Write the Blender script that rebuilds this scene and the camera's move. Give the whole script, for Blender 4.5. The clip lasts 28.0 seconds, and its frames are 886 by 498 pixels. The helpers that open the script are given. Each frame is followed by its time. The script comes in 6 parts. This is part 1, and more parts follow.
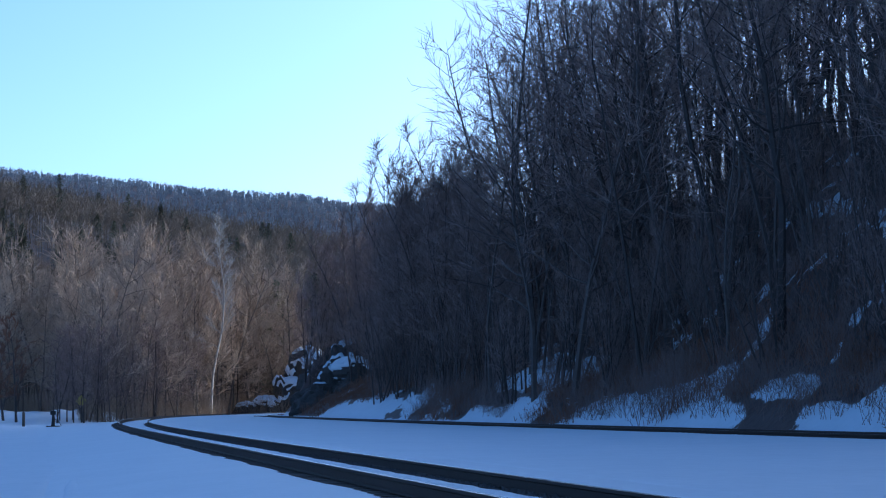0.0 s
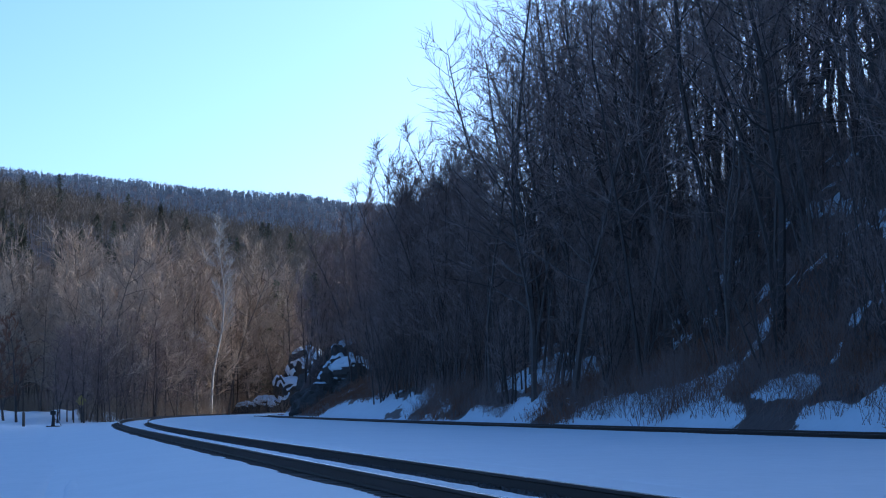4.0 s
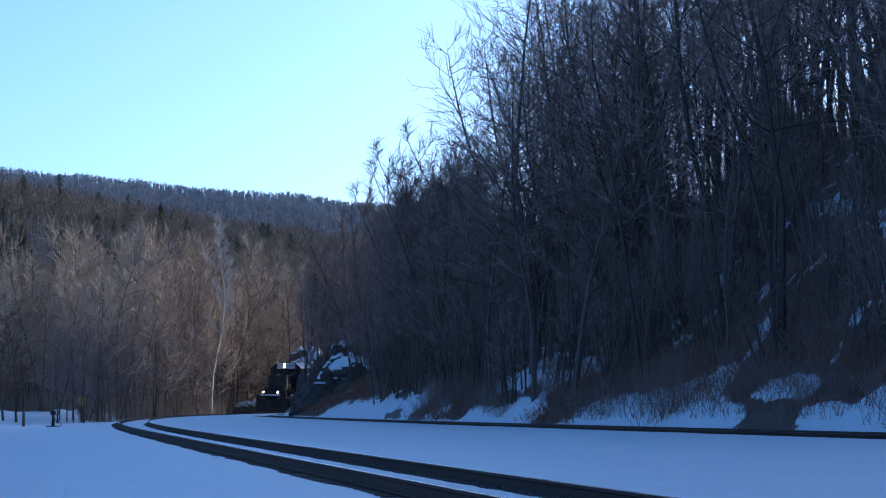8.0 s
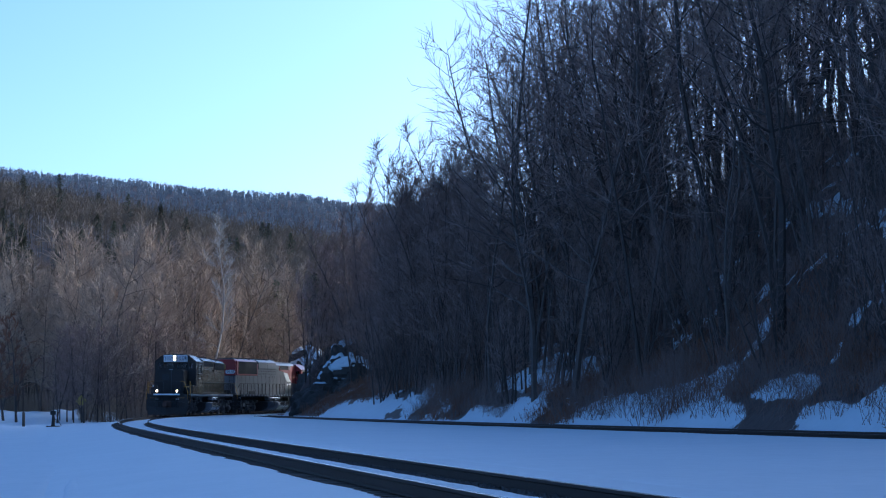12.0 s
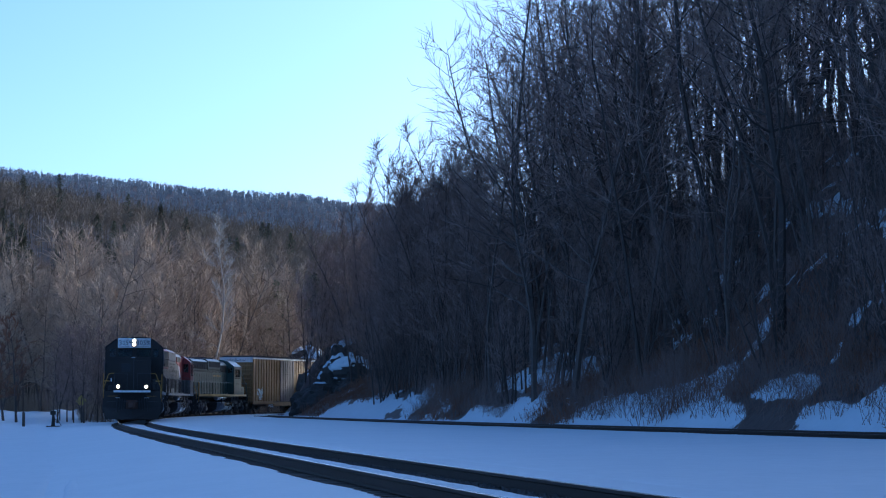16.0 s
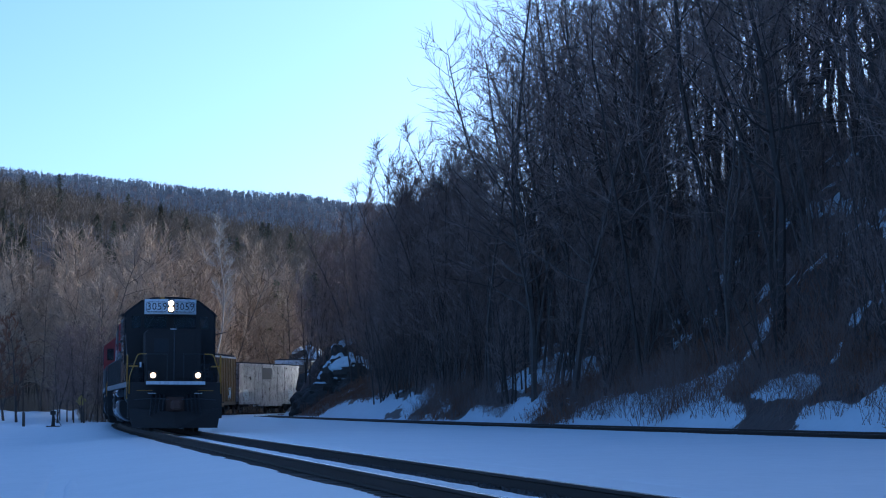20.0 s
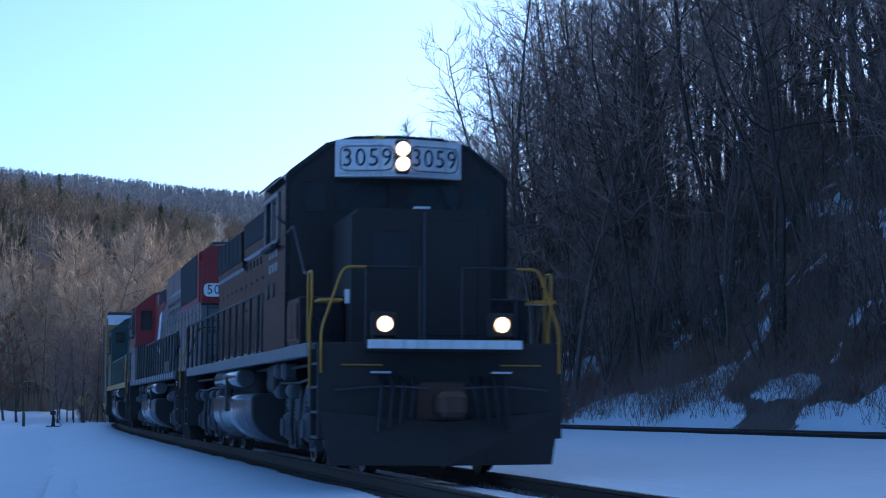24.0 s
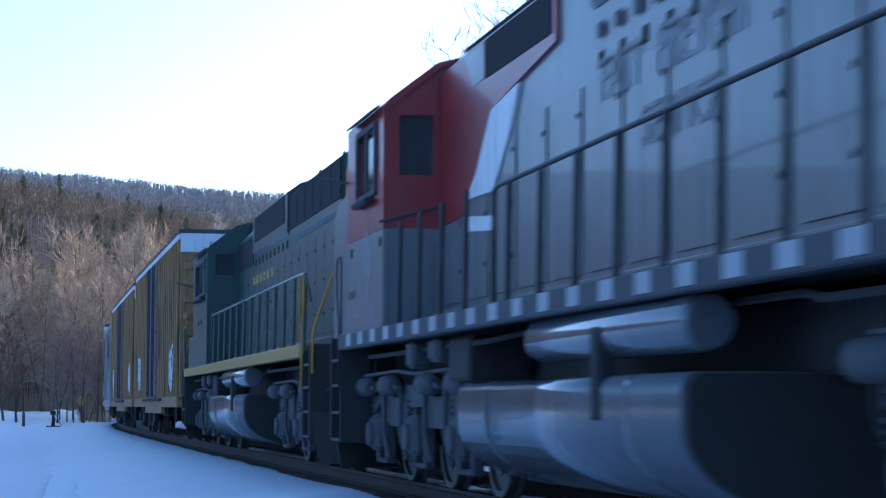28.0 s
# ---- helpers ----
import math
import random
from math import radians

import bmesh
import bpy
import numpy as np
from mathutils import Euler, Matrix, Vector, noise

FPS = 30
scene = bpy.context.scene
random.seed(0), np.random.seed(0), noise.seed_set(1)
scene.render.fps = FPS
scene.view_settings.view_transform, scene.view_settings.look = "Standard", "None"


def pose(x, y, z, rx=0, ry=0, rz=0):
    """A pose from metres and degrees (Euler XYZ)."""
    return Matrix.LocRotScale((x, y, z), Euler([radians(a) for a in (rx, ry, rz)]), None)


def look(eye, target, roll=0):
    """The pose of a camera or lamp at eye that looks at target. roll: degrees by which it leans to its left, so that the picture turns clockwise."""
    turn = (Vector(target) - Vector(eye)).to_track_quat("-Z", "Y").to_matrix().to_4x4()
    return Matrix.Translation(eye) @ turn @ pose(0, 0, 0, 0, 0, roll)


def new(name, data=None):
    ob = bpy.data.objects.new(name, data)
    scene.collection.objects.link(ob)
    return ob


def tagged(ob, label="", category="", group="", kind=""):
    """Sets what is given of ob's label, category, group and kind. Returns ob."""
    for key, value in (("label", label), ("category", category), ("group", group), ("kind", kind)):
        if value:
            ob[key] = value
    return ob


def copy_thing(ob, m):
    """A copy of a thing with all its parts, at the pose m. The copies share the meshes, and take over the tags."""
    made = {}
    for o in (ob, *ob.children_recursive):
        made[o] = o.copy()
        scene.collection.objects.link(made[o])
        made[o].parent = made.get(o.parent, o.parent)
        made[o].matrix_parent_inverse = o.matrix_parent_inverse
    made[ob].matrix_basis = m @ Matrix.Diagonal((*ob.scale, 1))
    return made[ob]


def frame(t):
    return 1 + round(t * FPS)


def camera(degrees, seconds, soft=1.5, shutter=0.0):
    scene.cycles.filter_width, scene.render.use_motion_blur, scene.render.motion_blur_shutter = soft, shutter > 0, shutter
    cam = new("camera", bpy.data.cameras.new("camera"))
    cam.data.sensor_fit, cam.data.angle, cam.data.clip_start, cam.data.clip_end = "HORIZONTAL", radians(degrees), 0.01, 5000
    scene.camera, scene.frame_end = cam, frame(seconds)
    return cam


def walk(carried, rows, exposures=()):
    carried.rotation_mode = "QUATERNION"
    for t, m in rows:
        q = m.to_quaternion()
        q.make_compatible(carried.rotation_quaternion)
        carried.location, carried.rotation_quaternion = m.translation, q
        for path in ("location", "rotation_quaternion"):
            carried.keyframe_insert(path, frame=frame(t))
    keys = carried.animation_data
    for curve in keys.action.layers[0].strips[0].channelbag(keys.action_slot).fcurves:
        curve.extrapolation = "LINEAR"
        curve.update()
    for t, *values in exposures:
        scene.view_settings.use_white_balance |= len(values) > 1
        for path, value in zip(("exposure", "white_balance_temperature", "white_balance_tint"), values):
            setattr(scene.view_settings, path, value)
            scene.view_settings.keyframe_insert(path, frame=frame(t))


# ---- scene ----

# ================= camera =================
cam = camera(24.64, 28.0, soft=1.1, shutter=0.5)
EYE = (0.0, 0.0, 0.870)
VIEW = look(EYE, (0.0, 100.0, 0.870 + 100 * math.tan(radians(4.324))), roll=-0.70)
walk(cam, [(0.0, VIEW), (28.0, VIEW)],
     exposures=[(t, e, k, 5) for t, e, k in ((0.0, 0.765, 4900), (21.0, 0.765, 4900), (23.0, 0.835, 4950), (24.0, 0.985, 5050), (25.0, 1.335, 5250), (26.0, 1.535, 5350), (28.0, 1.585, 5350))])


# ================= light =================
SUN_AZ, SUN_EL = 45.0, 15.5          # degrees right of the view, above the horizon
world = bpy.data.worlds.new("world")
scene.world = world
world.use_nodes = True
wn = world.node_tree.nodes
sky = wn.new("ShaderNodeTexSky")
sky.sky_type = 'NISHITA'
sky.sun_disc = False
sky.sun_elevation = radians(SUN_EL)
sky.sun_rotation = radians(SUN_AZ)
sky.air_density, sky.dust_density, sky.ozone_density = 0.6, 1.8, 2.5
wn["Background"].inputs["Strength"].default_value = 0.15
world.node_tree.links.new(sky.outputs[0], wn["Background"].inputs["Color"])
sun = new("sun", bpy.data.lights.new("sun", 'SUN'))
sun.data.energy, sun.data.angle, sun.data.color = 3.4, radians(0.6), (1.0, 0.82, 0.60)
_d = Vector((math.sin(radians(SUN_AZ)) * math.cos(radians(SUN_EL)),
             math.cos(radians(SUN_AZ)) * math.cos(radians(SUN_EL)), math.sin(radians(SUN_EL))))
sun.matrix_world = look(_d * 300, (0, 0, 0))


# ================= materials =================
def surf(name, c1, c2, scale=4.0, rough=0.6, metal=0.0, bump=0.0, fine=None, spread=0.25, coat=0.0, vary=0.0, stain=None):
    """Two tones mixed by coarse and fine noise, with relief; vary: brightness change from object to object."""
    m = bpy.data.materials.new(name)
    m.use_nodes = True
    nt = m.node_tree
    N, L = nt.nodes, nt.links
    b = N["Principled BSDF"]
    tc = N.new("ShaderNodeTexCoord")
    n1 = N.new("ShaderNodeTexNoise")
    n1.inputs["Scale"].default_value, n1.inputs["Detail"].default_value = scale, 6
    n2 = N.new("ShaderNodeTexNoise")
    n2.inputs["Scale"].default_value, n2.inputs["Detail"].default_value = fine or scale * 9, 4
    for n in (n1, n2):
        L.new(tc.outputs["Object"], n.inputs["Vector"])
    add = N.new("ShaderNodeMath")
    add.operation = 'MULTIPLY_ADD'
    add.inputs[1].default_value = 0.5
    L.new(n2.outputs[0], add.inputs[0])
    half = N.new("ShaderNodeMath")
    half.operation = 'MULTIPLY'
    half.inputs[1].default_value = 0.5
    L.new(n1.outputs[0], half.inputs[0])
    L.new(half.outputs[0], add.inputs[2])
    ramp = N.new("ShaderNodeMapRange")
    ramp.inputs["From Min"].default_value, ramp.inputs["From Max"].default_value = 0.5 - spread, 0.5 + spread
    L.new(add.outputs[0], ramp.inputs["Value"])
    mix = N.new("ShaderNodeMix")
    mix.data_type = 'RGBA'
    mix.inputs["A"].default_value, mix.inputs["B"].default_value = (*c1, 1), (*c2, 1)
    L.new(ramp.outputs[0], mix.inputs["Factor"])
    out = mix.outputs["Result"]
    if stain:
        w = N.new("ShaderNodeTexNoise")
        w.inputs["Scale"].default_value = 1.0
        w.inputs["Detail"].default_value = 5
        mp = N.new("ShaderNodeMapping")
        mp.inputs["Scale"].default_value = (9, 9, 0.7)
        L.new(tc.outputs["Object"], mp.inputs["Vector"])
        L.new(mp.outputs[0], w.inputs["Vector"])
        r2 = N.new("ShaderNodeMapRange")
        r2.inputs["From Min"].default_value, r2.inputs["From Max"].default_value = 0.5, 0.72
        L.new(w.outputs[0], r2.inputs["Value"])
        m2 = N.new("ShaderNodeMix")
        m2.data_type = 'RGBA'
        m2.inputs["B"].default_value = (*stain, 1)
        L.new(r2.outputs[0], m2.inputs["Factor"])
        L.new(out, m2.inputs["A"])
        out = m2.outputs["Result"]
    if vary:
        oi = N.new("ShaderNodeObjectInfo")
        hv = N.new("ShaderNodeHueSaturation")
        mr = N.new("ShaderNodeMapRange")
        mr.inputs["To Min"].default_value, mr.inputs["To Max"].default_value = 1 - vary, 1 + vary
        L.new(oi.outputs["Random"], mr.inputs["Value"])
        L.new(mr.outputs[0], hv.inputs["Value"])
        L.new(out, hv.inputs["Color"])
        out = hv.outputs[0]
    L.new(out, b.inputs["Base Color"])
    rr = N.new("ShaderNodeMapRange")
    rr.inputs["To Min"].default_value, rr.inputs["To Max"].default_value = max(0.03, rough - 0.12), min(1, rough + 0.12)
    L.new(add.outputs[0], rr.inputs["Value"])
    L.new(rr.outputs[0], b.inputs["Roughness"])
    b.inputs["Metallic"].default_value = metal
    b.inputs["Coat Weight"].default_value = coat
    if bump:
        bp = N.new("ShaderNodeBump")
        bp.inputs["Strength"].default_value = 0.6
        bp.inputs["Distance"].default_value = bump
        L.new(add.outputs[0], bp.inputs["Height"])
        L.new(bp.outputs[0], b.inputs["Normal"])
    return m


def glow(name, colour, strength):
    m = bpy.data.materials.new(name)
    m.use_nodes = True
    b = m.node_tree.nodes["Principled BSDF"]
    b.inputs["Base Color"].default_value = (0.9, 0.9, 0.9, 1)
    b.inputs["Emission Color"].default_value = (*colour, 1)
    b.inputs["Emission Strength"].default_value = strength
    return m


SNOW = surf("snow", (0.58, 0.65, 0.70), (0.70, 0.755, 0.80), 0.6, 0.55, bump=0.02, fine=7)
BALLAST = surf("ballast", (0.035, 0.033, 0.032), (0.11, 0.10, 0.095), 9, 0.9, bump=0.02, vary=0.3)
TIE = surf("creosoted_wood", (0.03, 0.025, 0.02), (0.09, 0.07, 0.055), 6, 0.85, bump=0.01, vary=0.3)
RAILSIDE = surf("rusty_rail", (0.018, 0.013, 0.010), (0.07, 0.048, 0.034), 8, 0.75, 0.3, bump=0.003)
RAILTOP = surf("worn_rail_top", (0.45, 0.44, 0.43), (0.62, 0.61, 0.60), 20, 0.25, 1.0)
RAILDULL = surf("dull_rail_top", (0.10, 0.085, 0.075), (0.20, 0.17, 0.15), 12, 0.55, 0.6)
ROCK = surf("dark_rock", (0.022, 0.02, 0.018), (0.09, 0.082, 0.072), 1.1, 0.9, bump=0.12, fine=8)
BARK = surf("grey_bark", (0.045, 0.035, 0.029), (0.105, 0.084, 0.07), 3, 0.9, bump=0.01, vary=0.35)
BARKPALE = surf("pale_bark", (0.28, 0.26, 0.23), (0.46, 0.43, 0.39), 3, 0.85, bump=0.008, vary=0.2)
# the same bare twigs twice: darker tone for the shaded slope, paler for sun
TWIG = surf("shade_toned_twigs", (0.16, 0.112, 0.092), (0.30, 0.21, 0.17), 2, 0.9, vary=0.3)
TWIGLIT = surf("sun_toned_twigs", (0.27, 0.197, 0.132), (0.49, 0.372, 0.265), 0.4, 0.9, vary=0.35)
BROWNLEAF = surf("dry_leaves", (0.10, 0.045, 0.025), (0.22, 0.11, 0.06), 2, 0.8, vary=0.3)
NEEDLE = surf("needles", (0.028, 0.04, 0.012), (0.09, 0.10, 0.03), 1.5, 0.7, vary=0.3)
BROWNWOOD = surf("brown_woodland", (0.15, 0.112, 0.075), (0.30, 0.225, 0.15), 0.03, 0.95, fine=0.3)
# distance haze is mixed into this paler, greyer base colour
HAZEWOOD = surf("hazy_far_woodland", (0.25, 0.25, 0.26), (0.38, 0.37, 0.36), 0.02, 0.95, fine=0.4)


# ================= mesh tools =================
def part(name, bm, material, parent, label=""):
    """Links a bmesh as one mesh object under a thing or a part."""
    me = bpy.data.meshes.new(name)
    bmesh.ops.recalc_face_normals(bm, faces=bm.faces)
    bm.to_mesh(me)
    bm.free()
    return placed(name, me, material, parent, label)


def placed(name, me, material, parent=None, label=""):
    if material and not me.materials:
        me.materials.append(material)
    ob = new(name, me)
    ob.parent = parent
    if label:
        ob["label"] = label
    return ob


def box(bm, lo, hi, b=0.0):
    """A box, its edges chamfered by b."""
    c, h = [(lo[i] + hi[i]) / 2 for i in range(3)], [abs(hi[i] - lo[i]) / 2 for i in range(3)]
    b = min(b, min(h) * 0.9)
    if b <= 0:
        v = [bm.verts.new((c[0] + sx * h[0], c[1] + sy * h[1], c[2] + sz * h[2])) for sx in (-1, 1) for sy in (-1, 1) for sz in (-1, 1)]
        for f in ((0, 1, 3, 2), (4, 6, 7, 5), (0, 4, 5, 1), (2, 3, 7, 6), (0, 2, 6, 4), (1, 5, 7, 3)):
            bm.faces.new([v[i] for i in f])
        return
    V = {}
    for sx in (-1, 1):
        for sy in (-1, 1):
            for sz in (-1, 1):
                s = (sx, sy, sz)
                for a in range(3):
                    V[s, a] = bm.verts.new([c[i] + s[i] * (h[i] - (0 if i == a else b)) for i in range(3)])
    for a in range(3):
        o, q = [i for i in range(3) if i != a]
        for sg in (-1, 1):
            ring = []
            for so, sq in ((-1, -1), (1, -1), (1, 1), (-1, 1)):
                s = [0, 0, 0]
                s[a], s[o], s[q] = sg, so, sq
                ring.append(V[tuple(s), a])
            bm.faces.new(ring)
        for so in (-1, 1):
            for sq in (-1, 1):
                s0, s1 = [0, 0, 0], [0, 0, 0]
                s0[a], s1[a], s0[o], s1[o], s0[q], s1[q] = -1, 1, so, so, sq, sq
                bm.faces.new([V[tuple(s0), o], V[tuple(s1), o], V[tuple(s1), q], V[tuple(s0), q]])
    for sx in (-1, 1):
        for sy in (-1, 1):
            for sz in (-1, 1):
                bm.faces.new([V[(sx, sy, sz), a] for a in range(3)])


def prism(bm, poly, axis, lo, hi):
    """A polygon, given in the two other axes in order, drawn out along an axis."""
    o, q = [i for i in range(3) if i != axis]
    ends = []
    for w in (lo, hi):
        ring = []
        for a, b in poly:
            p = [0, 0, 0]
            p[axis], p[o], p[q] = w, a, b
            ring.append(bm.verts.new(p))
        ends.append(ring)
    n = len(poly)
    bm.faces.new(ends[0])
    bm.faces.new(ends[1][::-1])
    for i in range(n):
        bm.faces.new([ends[0][i], ends[0][(i + 1) % n], ends[1][(i + 1) % n], ends[1][i]])


def tube(bm, pts, r, n=6, cap=True):
    """A round bar along a path; r: one radius or one a point."""
    pts = [Vector(p) for p in pts]
    rad = r if isinstance(r, (list, tuple)) else [r] * len(pts)
    rings = []
    for i, p in enumerate(pts):
        d = (pts[min(i + 1, len(pts) - 1)] - pts[max(i - 1, 0)]).normalized()
        a = d.orthogonal().normalized() if i == 0 else (a - d * a.dot(d)).normalized()
        e = d.cross(a)
        rings.append([bm.verts.new(p + (a * math.cos(k * math.tau / n) + e * math.sin(k * math.tau / n)) * rad[i]) for k in range(n)])
    for A, B in zip(rings, rings[1:]):
        for k in range(n):
            f = bm.faces.new([A[k], A[(k + 1) % n], B[(k + 1) % n], B[k]])
            f.smooth = n > 6
    if cap:
        bm.faces.new(rings[0][::-1])
        bm.faces.new(rings[-1])


def from_arrays(name, verts, faces, smooth=False):
    me = bpy.data.meshes.new(name)
    me.from_pydata(verts, [], faces)
    if smooth:
        me.shade_smooth()
    me.update()
    return me


def vnoise(x, y, seed=0):
    """Smooth value noise on arrays, 0 to 1."""
    x, y = np.asarray(x, float), np.asarray(y, float)
    xi, yi = np.floor(x), np.floor(y)
    fx, fy = x - xi, y - yi
    fx, fy = fx * fx * (3 - 2 * fx), fy * fy * (3 - 2 * fy)

    def h(a, b):
        v = np.sin(a * 127.1 + b * 311.7 + seed * 74.7) * 43758.5453
        return v - np.floor(v)
    return (h(xi, yi) * (1 - fx) + h(xi + 1, yi) * fx) * (1 - fy) + (h(xi, yi + 1) * (1 - fx) + h(xi + 1, yi + 1) * fx) * fy


def fbm(x, y, seed=0, octaves=4):
    t, a, w = 0, 0.5, 0
    for i in range(octaves):
        t = t + a * vnoise(np.asarray(x) * 2 ** i, np.asarray(y) * 2 ** i, seed + i)
        w, a = w + a, a / 2
    return t / w


def smooth(a, b, x):
    t = np.clip((np.asarray(x, float) - a) / (b - a), 0, 1)
    return t * t * (3 - 2 * t)


# ================= the line of the main track =================
DS = 0.5
S0 = -60.0
TS = np.arange(S0, 430, DS)


def bend(s):
    """Curvature along the main line, from a straight into a right-hand curve."""
    c = np.clip(s, 0, 165)
    k = 0.0001516 - 1.7591e-5 * c + 5.0284e-7 * c * c
    return k * (1 - smooth(215, 250, s))


_hd = np.cumsum(bend(TS)) * DS
_hd += -0.20914 - np.interp(0, TS, _hd)
_x, _y = np.cumsum(np.sin(_hd)) * DS, np.cumsum(np.cos(_hd)) * DS
TX, TY, THD = _x - np.interp(0, TS, _x) + 0.8753, _y - np.interp(0, TS, _y) + 20.0, _hd
TZ = 0.0009012 * np.clip(TS, -60, 260)
CANT = 0.01441


def line(s):
    """Place and heading of the main line at s."""
    return np.interp(s, TS, TX), np.interp(s, TS, TY), np.interp(s, TS, TZ), np.interp(s, TS, THD)


SID = (4.098e-4, -0.30689, 23.649)


def siding_x(y):
    """The siding's centre line."""
    y = np.asarray(y, float)
    return SID[0] * y * y + SID[1] * y + SID[2] + 0.78


def to_main(x, y):
    """Signed distance right of the main line, and s there (arrays)."""
    x, y = np.asarray(x, float).ravel(), np.asarray(y, float).ravel()
    best, at, side = np.full(x.shape, 1e9), np.zeros(x.shape), np.zeros(x.shape)
    for i in range(0, len(TS), 6):
        dx, dy = x - TX[i], y - TY[i]
        d = dx * dx + dy * dy
        w = d < best
        lat = dx * math.cos(THD[i]) - dy * math.sin(THD[i])
        best, at, side = np.where(w, d, best), np.where(w, TS[i], at), np.where(w, lat, side)
    far = np.sqrt(best)
    return np.where(np.abs(side) < far * 0.5, np.sign(side) * far, np.where(far < 12, side, np.sign(side) * far)), at


_gx, _gy = np.meshgrid(np.arange(-130, 131, 1.0), np.arange(-60, 421, 1.0))
_gq = to_main(_gx, _gy)[0].reshape(_gx.shape)


def q_main(x, y):
    """Signed distance right of the main line at one point, from a table."""
    i, j = min(max(int(y + 60), 0), 479), min(max(int(x + 130), 0), 259)
    fx, fy = x + 130 - j, y + 60 - i
    a = _gq[i, j] * (1 - fx) + _gq[i, j + 1] * fx
    b = _gq[i + 1, j] * (1 - fx) + _gq[i + 1, j + 1] * fx
    return float(a * (1 - fy) + b * fy)

# ================= ground =================
def hill_top(x, y):
    """Height at which the slope levels out, with unseen rises added to block the sun."""
    w = x - 0.26 * np.maximum(y, 0) - 2.0
    D = x - siding_x(np.clip(y, -80, 176))
    # ridge hidden behind the slope, added to shade the curve
    shade_ridge = smooth(8, 20, D) * smooth(155, 172, y) * (1 - smooth(212, 226, y))
    b = x / np.maximum(y, 1.0)
    # last term: tall rise right of the view, added to keep the sun off
    return 9.5 + 7.0 * smooth(0.08, 0.17, b) * (1 - smooth(100, 130, y)) - 6.0 * smooth(120, 152, y) + 10.0 * shade_ridge + 0.22 * np.clip(D - 10, 0, 40) * (1 - smooth(125, 160, y)) + 40.0 * smooth(0, 24, w)


# snow lying at the foot of the slope: distance along, distance up from the side track, half lengths
SNOW_PATCHES = ((118, 2.6, 11, 2.2), (112, 4.6, 5, 1.8), (95, 4.9, 7.5, 1.9), (87, 5.4, 4, 1.1), (91, 2.5, 6.5, 1.1), (74, 2.4, 4.6, 1.35),
                (64, 2.1, 5.5, 0.9), (62, 3.4, 2.2, 0.9), (56, 2.2, 5, 0.9), (53, 3.2, 3.5, 1.2), (83, 7.4, 1.6, 0.8), (103, 8.2, 2.6, 1.0), (71, 9.0, 1.2, 0.4),
                (132, 2.4, 8, 0.9), (66, 11.0, 1.3, 0.3), (77, 12.0, 1.5, 0.3), (146, 4.5, 3.0, 1.2))


